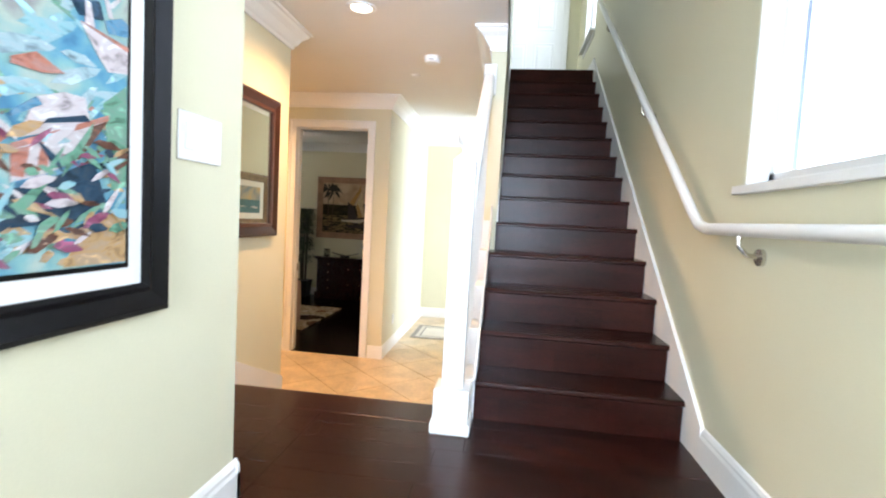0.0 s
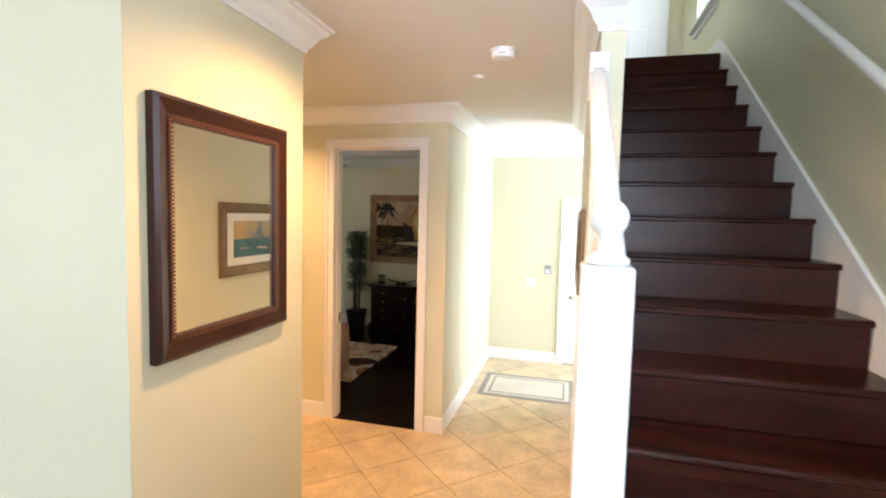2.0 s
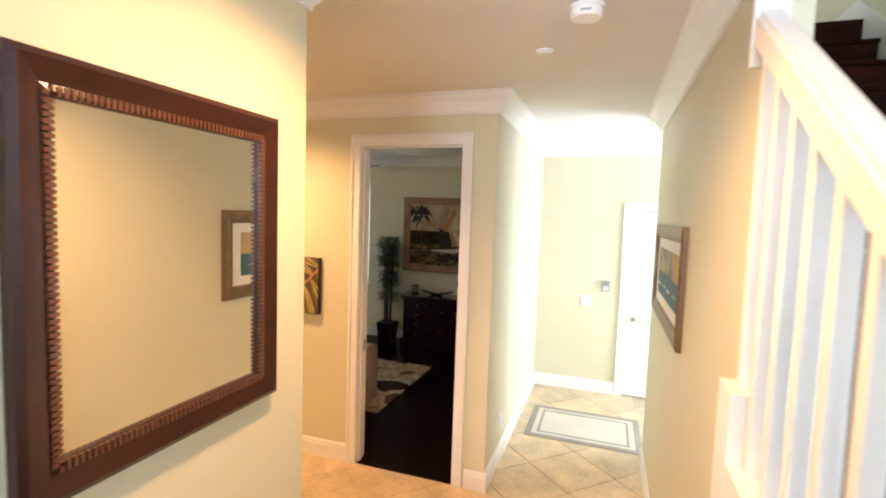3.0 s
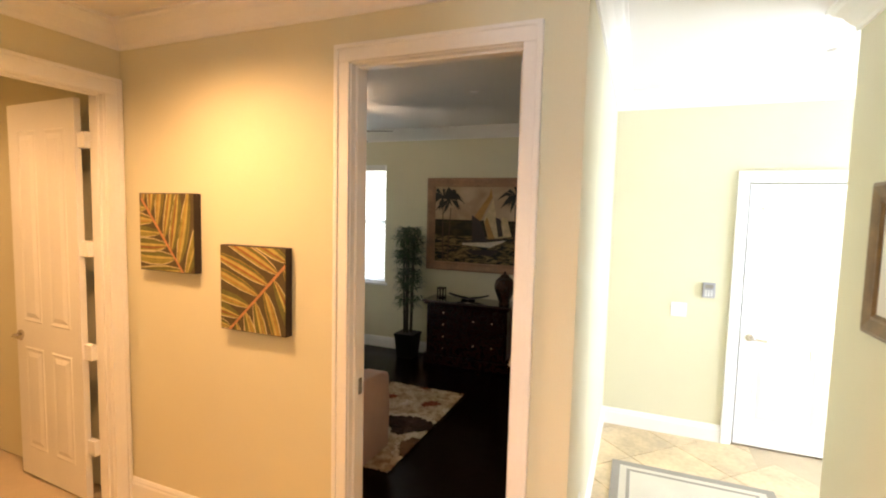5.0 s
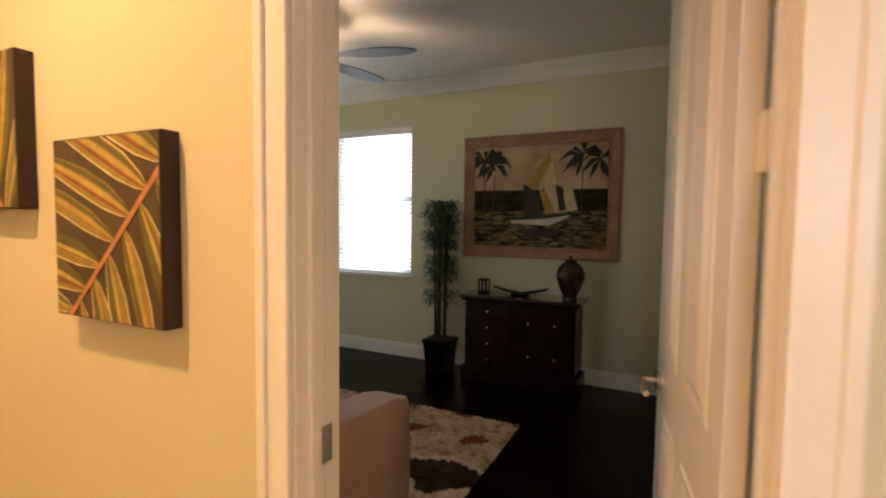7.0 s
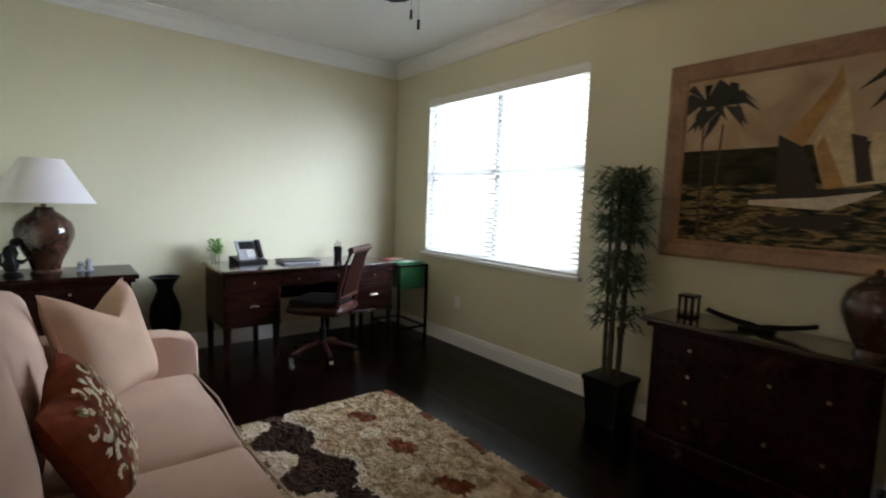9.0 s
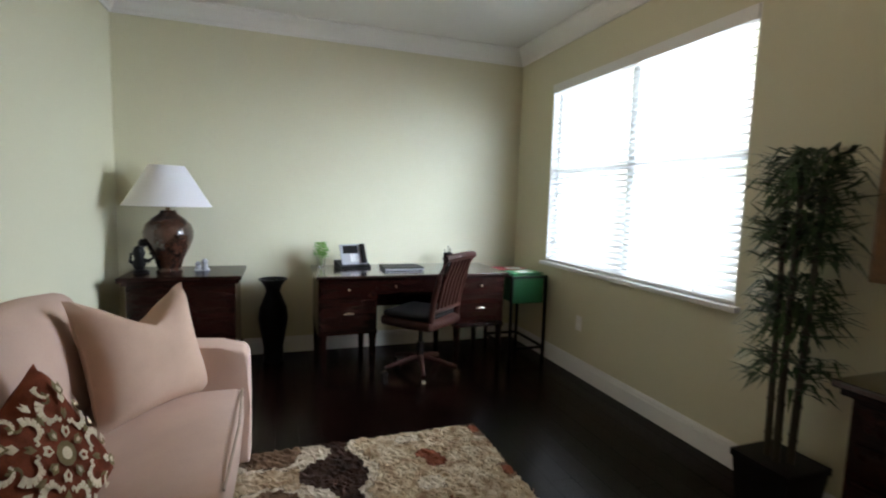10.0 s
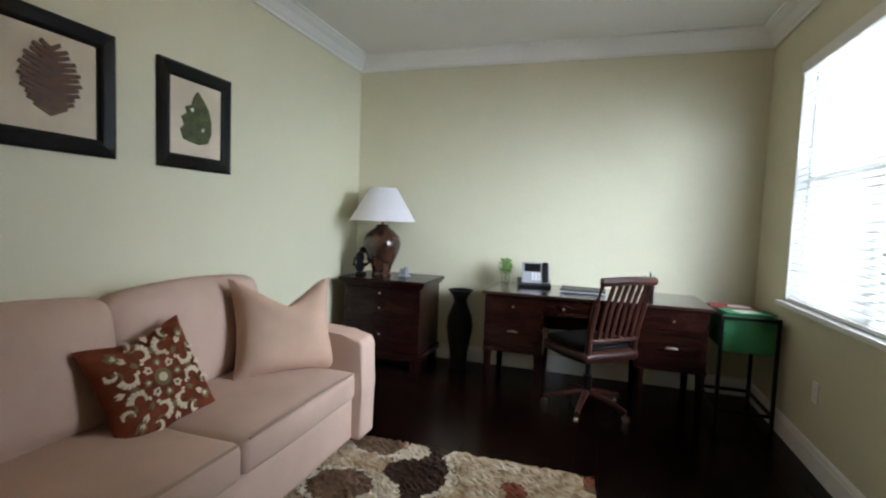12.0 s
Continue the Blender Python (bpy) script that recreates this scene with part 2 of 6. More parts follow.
def pillow(w, h, thick, n=18, ears=0.12, chop=0.0):
    """A stuffed square cushion in x and z with drawn-in sides and pointed corners."""
    bm = bmesh.new()
    sheets = []
    for sign in (-1, 1):
        rows = []
        for j in range(n + 1):
            row = []
            for i in range(n + 1):
                u, v = 2 * i / n - 1, 2 * j / n - 1
                x = w / 2 * u * (1 - ears * (1 - v * v) * abs(u))
                z = h / 2 * v * (1 - ears * (1 - u * u) * abs(v))
                z -= chop * max(0, v) ** 2 * max(0, 1 - abs(u) * 1.15) ** 1.3
                y = sign * thick / 2 * ((1 - u ** 4) * (1 - v ** 4)) ** 0.6
                y += sign * 0.012 * noise.noise(Vector((u * 2.2, v * 2.2, sign * 3 + w))) * (1 - u ** 4) * (1 - v ** 4)
                row.append(bm.verts.new((x, y, z)))
            rows.append(row)
        sheets.append(rows)
    for rows in sheets:
        for j in range(n):
            for i in range(n):
                bm.faces.new((rows[j][i], rows[j][i + 1], rows[j + 1][i + 1], rows[j + 1][i]))
    bmesh.ops.remove_doubles(bm, verts=bm.verts, dist=1e-4)
    return bm


def soft_box(x0, x1, y0, y1, z0, z1, r=0.05, puff=0.02, seed=0):
    """A cushion block with rounded edges and a slightly swollen face."""
    bm = B(x0, x1, y0, y1, z0, z1)
    bmesh.ops.bevel(bm, geom=bm.edges[:], offset=r, segments=3, affect="EDGES", profile=0.5)
    bmesh.ops.subdivide_edges(bm, edges=[e for e in bm.edges if e.calc_length() > 0.15], cuts=6, use_grid_fill=True)
    c = Vector(((x0 + x1) / 2, (y0 + y1) / 2, (z0 + z1) / 2))
    s = Vector(((x1 - x0) / 2, (y1 - y0) / 2, (z1 - z0) / 2))
    bm.normal_update()
    for v in bm.verts:
        u = [(v.co[k] - c[k]) / s[k] for k in range(3)]
        k = max(range(3), key=lambda i: abs(u[i]))
        o = [i for i in range(3) if i != k]
        v.co[k] += math.copysign(puff, u[k]) * (1 - u[o[0]] ** 2) * (1 - u[o[1]] ** 2) * 1.0
        v.co += v.normal * 0.006 * noise.noise(v.co * 4 + Vector((seed, 0, 0)))
    return bm


def door_leaf(w, h, thick=0.035, rows=((0.22, 1.0), (1.16, 1.85))):
    """A moulded panel door in x (0 to w) and z, both faces with two columns of sunk panels."""
    bm = B(0, w, -thick / 2, thick / 2, 0, h)
    for z0, z1 in rows:
        for c in range(2):
            x0 = 0.11 + c * (w - 0.11) / 2
            x1 = x0 + (w - 0.33) / 2
            for side in (-1, 1):
                y = side * thick / 2
                a = [bm.verts.new((x, y + side * 0.004, z)) for x, z in ((x0, z0), (x1, z0), (x1, z1), (x0, z1))]
                b = [bm.verts.new((x, y - side * 0.003 + side * 0.004, z)) for x, z in ((x0 + 0.02, z0 + 0.02), (x1 - 0.02, z0 + 0.02), (x1 - 0.02, z1 - 0.02), (x0 + 0.02, z1 - 0.02))]
                c2 = [bm.verts.new((x, y + side * 0.009, z)) for x, z in ((x0 + 0.05, z0 + 0.05), (x1 - 0.05, z0 + 0.05), (x1 - 0.05, z1 - 0.05), (x0 + 0.05, z1 - 0.05))]
                o = [bm.verts.new((x, y, z)) for x, z in ((x0 - 0.008, z0 - 0.008), (x1 + 0.008, z0 - 0.008), (x1 + 0.008, z1 + 0.008), (x0 - 0.008, z1 + 0.008))]
                for p, q in ((o, a), (a, b), (b, c2)):
                    for i in range(4):
                        bm.faces.new((p[i], p[(i + 1) % 4], q[(i + 1) % 4], q[i]))
                bm.faces.new(c2)
    return bm


def lever(parent, x, z, side, way, mat=None):
    """A lever handle on a rose, on the face at y = side * 0.0175."""
    y = side * 0.0175
    bm = bmesh.new()
    tube([(x, y, z), (x, y + side * 0.012, z)], 0.028, 14, bm)
    tube([(x, y, z), (x, y + side * 0.045, z), (x + way * 0.02, y + side * 0.055, z), (x + way * 0.07, y + side * 0.055, z - 0.004), (x + way * 0.11, y + side * 0.05, z - 0.008)], 0.009, 8, bm)
    part("door_handle", bm, mat or NICKEL, parent, "brushed nickel lever handle", True)


# ---- large structure ----
LAND, CEILZ, UPZ, TOP = 0.65, 2.79, 3.165, 5.8
FACE_A, WALL_Y, OFF_Y, OFF_N, OFF_W, OFF_E = -1.46, 5.11, 5.235, 8.645, -6.43, -1.29
HX, S0 = -0.075, 0.02
FOY_X, FOY_Y, RIGHT = -1.17, 7.505, 0.90
D0, D1, DH = -2.20, -1.41, 2.45


def wall(name, *boxes, label="smooth painted plaster wall in pale sage cream"):
    bm = bmesh.new()
    for b in boxes:
        box(bm, *b)
    return setting(part(name, bm, WALL), label, "wall")


wall("wall_mirror", (-3.95, FACE_A, 2.375, 3.36, 0, CEILZ))
wall("wall_office_door", (-3.95, D0, WALL_Y, OFF_Y, 0, CEILZ), (D1, FOY_X, WALL_Y, OFF_Y, 0, CEILZ), (D0, D1, WALL_Y, OFF_Y, DH, CEILZ))
wall("wall_sofa", (OFF_W - 0.15, -3.95, WALL_Y, OFF_Y, 0, CEILZ))
wall("wall_corridor", (OFF_E, FOY_X, OFF_Y, FOY_Y, 0, CEILZ))
wall("wall_office_east", (OFF_E, OFF_E + 0.12, FOY_Y, OFF_N + 0.15, 0, CEILZ))
F0, F1 = -0.20, 0.66
wall("wall_entry_back", (OFF_E + 0.12, F0, FOY_Y, FOY_Y + 0.12, 0, CEILZ), (F1, 2.0, FOY_Y, FOY_Y + 0.12, 0, CEILZ), (F0, F1, FOY_Y, FOY_Y + 0.12, 2.08, CEILZ), (F0, F1, FOY_Y + 0.06, FOY_Y + 0.12, 0, 2.08))
W0, W1, WZ0, WZ1 = -5.85, -3.97, 0.85, 2.365
wall("wall_office_window", (OFF_W - 0.15, W0, OFF_N, OFF_N + 0.15, 0, CEILZ), (W1, OFF_E, OFF_N, OFF_N + 0.15, 0, CEILZ), (W0, W1, OFF_N, OFF_N + 0.15, 0, WZ0), (W0, W1, OFF_N, OFF_N + 0.15, WZ1, CEILZ))
wall("wall_desk", (OFF_W - 0.15, OFF_W, OFF_Y, OFF_N, 0, CEILZ))
wall("wall_painting", (-0.81, -0.69, -1.6, 1.465, LAND, CEILZ))
SW0, SW1, SZ0, SZ1 = 0.62, 1.96, 1.72, 2.98
UW0, UW1, UZ0, UZ1 = 5.58, 6.3, 3.67, 5.1
wall("wall_stair_outer", (RIGHT, RIGHT + 0.15, -2.4, SW0, LAND - 0.2, TOP), (RIGHT, RIGHT + 0.15, SW0, SW1, LAND - 0.2, SZ0), (RIGHT, RIGHT + 0.15, SW0, SW1, SZ1, TOP),
     (RIGHT, RIGHT + 0.15, SW1, UW0, LAND - 0.2, TOP), (RIGHT, RIGHT + 0.15, UW0, UW1, UPZ - 0.3, UZ0), (RIGHT, RIGHT + 0.15, UW0, UW1, UZ1, TOP), (RIGHT, RIGHT + 0.15, UW1, 7.2, UPZ - 0.3, TOP))
wall("wall_stair_inner", (HX, S0, 3.36, 6.0, 0, TOP), (HX, S0, 6.0, 6.9, CEILZ + 0.02, TOP), (HX, S0, 0.8, 3.36, CEILZ + 0.02, TOP))
wall("wall_upper_back", (-0.6, 1.05, 6.9, 7.02, UPZ, TOP))
wall("wall_front", (-4.1, -3.4, -2.4, -2.25, LAND, CEILZ), (-1.8, -1.0, -2.4, -2.25, LAND, CEILZ), (-3.4, -1.8, -2.4, -2.25, LAND, 1.0), (-3.4, -1.8, -2.4, -2.25, 2.7, CEILZ), (0.6, 0.9, -2.4, -2.25, LAND, CEILZ), (-1.0, 0.6, -2.4, -2.25, LAND, 1.0), (-1.0, 0.6, -2.4, -2.25, 2.7, CEILZ))
wall("wall_front_side", (-4.1, -3.95, -2.25, 3.36, 0, CEILZ))
wall("wall_stairwell_front", (S0, RIGHT, 0.7, 0.8, CEILZ + 0.02, TOP))
C0, C1, CH = 4.20, 5.01, 2.40
wall("wall_bath_door", (-3.87, -3.75, 3.36, C0, 0, CEILZ), (-3.87, -3.75, C1, WALL_Y, 0, CEILZ), (-3.87, -3.75, C0, C1, CH, CEILZ))
wall("wall_bath", (-5.6, -5.5, 3.3, WALL_Y, 0, CEILZ), (-5.5, -3.95, 3.2, 3.3, 0, CEILZ))
wall("wall_entry_side", (1.5, 1.62, 6.1, 6.2, 0, CEILZ), (1.5, 1.62, 7.4, FOY_Y, 0, CEILZ), (1.5, 1.62, 6.2, 7.4, 2.55, CEILZ), (1.5, 1.62, 6.2, 7.4, 0, 0.2), (S0, 1.62, 6.0, 6.1, 0, CEILZ))


def slab(name, label, *boxes):
    bm = bmesh.new()
    for b in boxes:
        box(bm, *b)
    return setting(part(name, bm, CEIL), label, "ceiling")


slab("ceiling_hall", "flat white painted plaster ceiling", (-5.6, S0, 0.8, WALL_Y + 0.06, CEILZ, CEILZ + 0.2), (OFF_E + 0.06, 1.62, WALL_Y + 0.06, 7.62, CEILZ, CEILZ + 0.2), (-4.1, RIGHT, -2.4, 0.8, CEILZ, CEILZ + 0.2))
slab("ceiling_office", "flat white painted plaster ceiling", (OFF_W - 0.15, OFF_E + 0.06, WALL_Y + 0.06, OFF_N + 0.15, CEILZ, CEILZ + 0.2))
slab("ceiling_stairwell", "flat white painted plaster ceiling", (-0.12, RIGHT + 0.15, 0.7, 7.02, TOP, TOP + 0.15))

# crown moulding and skirting
CROWN = [(0, 0), (0.012, 0), (0.016, 0.02), (0.03, 0.035), (0.055, 0.075), (0.085, 0.10), (0.095, 0.115), (0.11, 0.12), (0.11, 0.135), (0, 0.135)]
SKIRT = [(0, 0), (0.016, 0), (0.016, 0.10), (0.012, 0.112), (0.012, 0.122), (0.006, 0.135), (0, 0.14)]


def run(name, profile, z, p, q, inward, label, category="trim", e0=0, e1=0):
    """A moulding along the wall from p to q; inward points into the room; e0, e1: 1 mitres an end round an outer corner."""
    p, q, n = Vector((*p, 0)), Vector((*q, 0)), Vector((*inward, 0))
    d = (q - p).normalized()
    bm = bmesh.new()
    a = [bm.verts.new(p + n * u - d * u * e0 + Vector((0, 0, z + v))) for u, v in profile]
    b = [bm.verts.new(q + n * u + d * u * e1 + Vector((0, 0, z + v))) for u, v in profile]
    k = len(profile)
    for i in range(k):
        bm.faces.new((a[i], a[(i + 1) % k], b[(i + 1) % k], b[i]))
    bm.faces.new(a[::-1])
    bm.faces.new(b)
    return setting(part(name, bm, WHITE), label, category)


CZ = CEILZ - 0.135
CROWNS = [((FACE_A, 2.375), (FACE_A, 3.36), (1, 0), 1, 1), ((FACE_A, 3.36), (-3.75, 3.36), (0, 1), 1, -1), ((-3.75, WALL_Y), (FOY_X, WALL_Y), (0, -1), -1, 1), ((FOY_X, WALL_Y), (FOY_X, FOY_Y), (1, 0), 1, -1),
          ((FOY_X, FOY_Y), (1.5, FOY_Y), (0, -1), -1, -1), ((-3.75, 3.36), (-3.75, WALL_Y), (1, 0), -1, -1), ((HX, 3.36), (HX, 6.0), (-1, 0), 1, 1), ((HX, 3.36), (S0, 3.36), (0, -1), 1, 0), ((HX, 6.0), (S0, 6.0), (0, 1), 1, 0),
          ((OFF_W, OFF_Y), (OFF_W, OFF_N), (1, 0), -1, -1), ((OFF_W, OFF_N), (OFF_E, OFF_N), (0, -1), -1, -1), ((OFF_W, OFF_Y), (OFF_E, OFF_Y), (0, 1), -1, -1), ((OFF_E, OFF_Y), (OFF_E, OFF_N), (-1, 0), -1, -1)]
for k, (p, q, n, e0, e1) in enumerate(CROWNS):
    run("trim_crown", CROWN, CZ, p, q, n, "white stepped crown moulding along the ceiling", "trim", e0, e1)
SKIRTS = [((-3.75, WALL_Y), (D0 - 0.088, WALL_Y), (0, -1), 0), ((D1 + 0.088, WALL_Y), (FOY_X + 0.016, WALL_Y), (0, -1), 0), ((FOY_X, WALL_Y - 0.016), (FOY_X, FOY_Y), (1, 0), 0),
          ((FOY_X, FOY_Y), (F0 - 0.07, FOY_Y), (0, -1), 0), ((F1 + 0.07, FOY_Y), (1.5, FOY_Y), (0, -1), 0), ((HX, 3.36), (HX, 6.0), (-1, 0), 0), ((FACE_A, 3.36), (-3.75, 3.36), (0, 1), 0),
          ((OFF_W, OFF_Y), (OFF_W, OFF_N), (1, 0), 0), ((OFF_W, OFF_N), (OFF_E, OFF_N), (0, -1), 0), ((OFF_W, OFF_Y), (D0 - 0.088, OFF_Y), (0, 1), 0), ((OFF_E, OFF_Y), (OFF_E, OFF_N), (-1, 0), 0),
          ((-0.69, -1.6), (-0.69, 1.481), (1, 0), LAND), ((-0.674, 1.465), (-0.81, 1.465), (0, 1), LAND), ((RIGHT, -2.25), (RIGHT, 2.10), (-1, 0), LAND), ((FACE_A, 2.375), (-3.9, 2.375), (0, -1), LAND)]
for p, q, n, z in SKIRTS:
    run("baseboard", SKIRT, z, p, q, n, "white painted moulded baseboard", "baseboard")


def casing(name, axis, face, side, a, b, top, wide=0.085, deep=0.018, jamb=0.0, z0=0.0):
    """A door or window casing on a wall face; the opening runs from a to b along the other axis."""
    bm = bmesh.new()

    def bar(u0, u1, z0, z1, f0=0.0, f1=deep):
        w = sorted((face + side * f0, face + side * f1))
        if axis == "y":
            box(bm, u0, u1, w[0], w[1], z0, z1, 0.004)
        else:
            box(bm, w[0], w[1], u0, u1, z0, z1, 0.004)
    bar(a - wide, a, z0, top)
    bar(b, b + wide, z0, top)
    bar(a - wide, b + wide, top, top + wide)
    bar(a - wide - 0.008, a - wide + 0.016, z0, top + wide - 0.01, 0, deep + 0.008)
    bar(b + wide - 0.016, b + wide + 0.008, z0, top + wide - 0.01, 0, deep + 0.008)
    bar(a - wide - 0.008, b + wide + 0.008, top + wide - 0.012, top + wide + 0.008, 0, deep + 0.008)
    if jamb:
        for w0, w1, t in ((-jamb, 0.001, 0.004), (-jamb * 0.62, -jamb * 0.28, 0.014)):
            bar(a - 0.004, a + t, z0, top, w0, w1)
            bar(b - t, b + 0.004, z0, top, w0, w1)
            bar(a, b, top - t, top + 0.004, w0, w1)
    return setting(part(name, bm, WHITE), "white painted wooden door casing", "door frame")


casing("trim_door_office", "y", WALL_Y, -1, D0, D1, DH, 0.07, jamb=0.127)
casing("trim_door_office_inner", "y", OFF_Y, 1, D0, D1, DH, 0.08)
casing("trim_door_bath", "x", -3.75, 1, C0, C1, CH, jamb=0.122)
casing("trim_door_entry", "y", FOY_Y, -1, F0, F1, 2.08, wide=0.065, jamb=0.06)
casing("trim_door_upper", "y", 6.9, -1, -0.15, 0.68, UPZ + 2.04, wide=0.065, z0=UPZ)

# ground outside
bm = bmesh.new()
box(bm, -400, 400, -400, 400, -0.5, -0.31)
setting(part("ground", bm, GRASS), "green lawn outside the house", "ground")

# glowing board beyond the office window: overexposed garden light and haze in its colour
GARDEN = patch_material("glowing_garden_backdrop", [(0.30, (0.62, 0.72, 0.55)), (0.48, (0.90, 0.95, 0.90)), (0.65, (1.0, 1.0, 1.0))], 1.6, 6, 0.8, bump=0)
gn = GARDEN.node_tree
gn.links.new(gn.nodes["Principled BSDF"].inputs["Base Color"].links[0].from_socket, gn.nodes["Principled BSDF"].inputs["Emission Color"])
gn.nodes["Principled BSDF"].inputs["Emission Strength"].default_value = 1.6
setting(part("backdrop_garden", B(-22, 2, 12.0, 12.05, -0.31, 9), GARDEN), "glowing backdrop board coloured as a bright hazy garden behind the blind", "backdrop")

# floors: a bed for each, the pieces are laid at the end
floor_hall = setting(part("floor_hall", B(-5.6, 1.62, 3.2, 7.62, -0.3, -0.008), GROUT), "honed beige travertine tiles laid diagonally", "floor")
floor_office = setting(part("floor_office", B(OFF_W - 0.1, OFF_E + 0.1, WALL_Y + 0.02, OFF_N + 0.1, -0.2, -0.006), GAP), "dark walnut plank floor with a satin sheen", "floor")
floor_landing = setting(part("floor_landing", B(-4.1, RIGHT + 0.1, -2.4, 2.30, LAND - 0.64, LAND - 0.03), GAP), "dark red-brown walnut plank landing", "floor")
floor_upper = setting(part("floor_upper", B(-0.6, 1.05, 5.36, 7.02, UPZ - 0.37, UPZ), STAIR), "dark walnut floor at the stair head", "floor")

# stair flight up
N0Y, N0Z, GO, RISE = 2.262, 0.829, 0.2395, 0.1797
S1 = 0.884
staircase = thing("staircase", 0.43, N0Y, LAND, "dark walnut staircase with bullnosed treads between white skirts", "staircase")
inv = staircase.matrix_basis.inverted()


def local(bm, m):
    bmesh.ops.transform(bm, matrix=m, verts=bm.verts)
    return bm


for k in range(14):
    y, z = N0Y + k * GO, N0Z + k * RISE
    left = -0.012 if y < 3.1 else S0
    tread = prism([(y - 0.0, z - 0.012), (y + 0.004, z - 0.003), (y + 0.012, z), (y + GO + 0.024, z), (y + GO + 0.024, z - 0.026), (y + 0.006, z - 0.026), (y, z - 0.02)], "x", left, S1)
    part("tread", local(tread, inv), STAIR, staircase, smooth=False)
    part("riser", local(B(left, S1, y + 0.022, y + 0.04, z - RISE - (0.0 if k else 0.0), z - 0.026), inv), STAIR, staircase)
    # the seam between the two boards of a riser and its upright joints
    zz = z - RISE * 0.42
    part("riser_board", local(B(S0 + 0.002, S1 - 0.002, y + 0.0185, y + 0.022, zz + 0.003, z - 0.027), inv), STAIR, staircase)
    cut = 0.1 + 0.7 * ((k * 0.37) % 1)
    part("riser_board", local(B(S0 + 0.002, cut - 0.0015, y + 0.0185, y + 0.022, z - RISE + 0.001, zz), inv), STAIR, staircase)
    part("riser_board", local(B(cut + 0.0015, S1 - 0.002, y + 0.0185, y + 0.022, z - RISE + 0.001, zz), inv), STAIR, staircase)

# white wall skirt of the flight
SL = RISE / GO
sk = [(2.10, LAND), (2.10, LAND + 0.14), (2.25, LAND + 0.26), (5.42, LAND + 0.26 + (5.42 - 2.25) * SL), (5.42, UPZ - 0.02), (5.30, UPZ - 0.25), (2.32, LAND)]
setting(part("trim_stair_skirt", prism(sk, "x", S1, RIGHT), WHITE), "white painted sloping stair skirt board", "trim")
setting(part("baseboard_upper", B(S1, RIGHT, 5.42, 6.9, UPZ, UPZ + 0.14), WHITE), "white painted baseboard", "baseboard")
# the cream side of the flight towards the hall, cut to the steps, and its stepped white string
side = [(N0Y + 0.03, 0)] + [p for k in range(5) for p in ((N0Y + k * GO + 0.03, N0Z + k * RISE - 0.028 - (RISE if k else RISE - 0.028)), (N0Y + k * GO + 0.03, N0Z + k * RISE - 0.028))] + [(3.36, N0Z + 4 * RISE - 0.028), (3.36, 0)]
setting(part("wall_stair_side", prism(side, "x", -0.115, S0 - 0.002), WALL), "cream wall under the open stair side", "wall")
for k in range(5):
    y, z = N0Y + k * GO, N0Z + k * RISE
    setting(part("trim_stair_string", B(-0.128, -0.022, y + 0.004, min(y + GO + 0.002, 3.355), z - RISE - 0.20, z + 0.006, 0.003), WHITE), "white stepped string on the open stair side", "trim")

inner = [(2.285, LAND), (2.285, LAND + 0.20), (3.355, LAND + 0.20 + 1.07 * SL), (3.355, LAND + 1.07 * SL - 0.05), (2.40, LAND)]
setting(part("trim_inner_skirt", prism(inner, "x", -0.021, -0.010), WHITE), "white painted sloping board beside the treads", "trim")
upper = [(3.362, LAND + 0.20 + 1.077 * SL), (5.36, UPZ + 0.04), (5.36, UPZ - 0.10), (3.362, LAND + 1.077 * SL - 0.05)]
setting(part("trim_upper_skirt", prism(upper, "x", S0, S0 + 0.008), WHITE), "white painted sloping board beside the treads", "trim")

# steps down to the hall
DN = [(2.40, LAND), (2.745, 0.488), (3.09, 0.325), (3.435, 0.163)]
low_stair = thing("entry_steps", -0.79, 2.4, 0, "dark walnut steps down to the tiled hall", "steps")
inv = low_stair.matrix_basis.inverted()
for k, (y, z) in enumerate(DN):
    y0 = DN[k - 1][0] - 0.02 if k else 2.19
    part("tread", local(B(FACE_A + 0.017, -0.132, y0, y, z - 0.026, z, 0.006), inv), STAIR, low_stair)
    part("riser", local(B(FACE_A + 0.017, -0.132, y - 0.04, y - 0.022, z - 0.163 if k < 3 else 0, z - 0.026), inv), STAIR, low_stair)
    part("body", local(B(FACE_A + 0.017, -0.132, y0, y - 0.04, 0 if k else 0, z - 0.026), inv), STAIR, low_stair)
ds = [(2.375, LAND), (2.375, LAND + 0.14), (2.44, LAND + 0.14), (3.36, LAND + 0.14 - 0.92 * 0.47), (3.36, 0.12), (3.36, 0.0), (2.375, 0.0)]
setting(part("trim_steps_skirt", prism(ds, "x", FACE_A, FACE_A + 0.016), WHITE), "white painted sloping skirt beside the steps", "trim")

# newel, hand rail and balusters
newel = thing("newel_post", -0.1, 2.165, LAND, "white painted square newel post with a ball finial", "newel post")
bm = B(-0.085, 0.085, -0.085, 0.085, 0, 0.05, 0.008)
box(bm, -0.075, 0.075, -0.075, 0.075, 0.05, 0.19, 0.006)
part("plinth", bm, WHITE, newel)
part("shaft", B(-0.046, 0.046, -0.046, 0.046, 0.19, 1.148, 0.005), WHITE, newel)
bm = lathe([(0.034, 1.148), (0.040, 1.152), (0.040, 1.160), (0.030, 1.168), (0.018, 1.176), (0.016, 1.192), (0.020, 1.202)] + [(0.036 * math.cos(radians(a)), 1.235 + 0.036 * math.sin(radians(a))) for a in range(-55, 91, 12)] + [(0.0, 1.271)], 28)
part("ball_finial", bm, WHITE, newel, smooth=True)
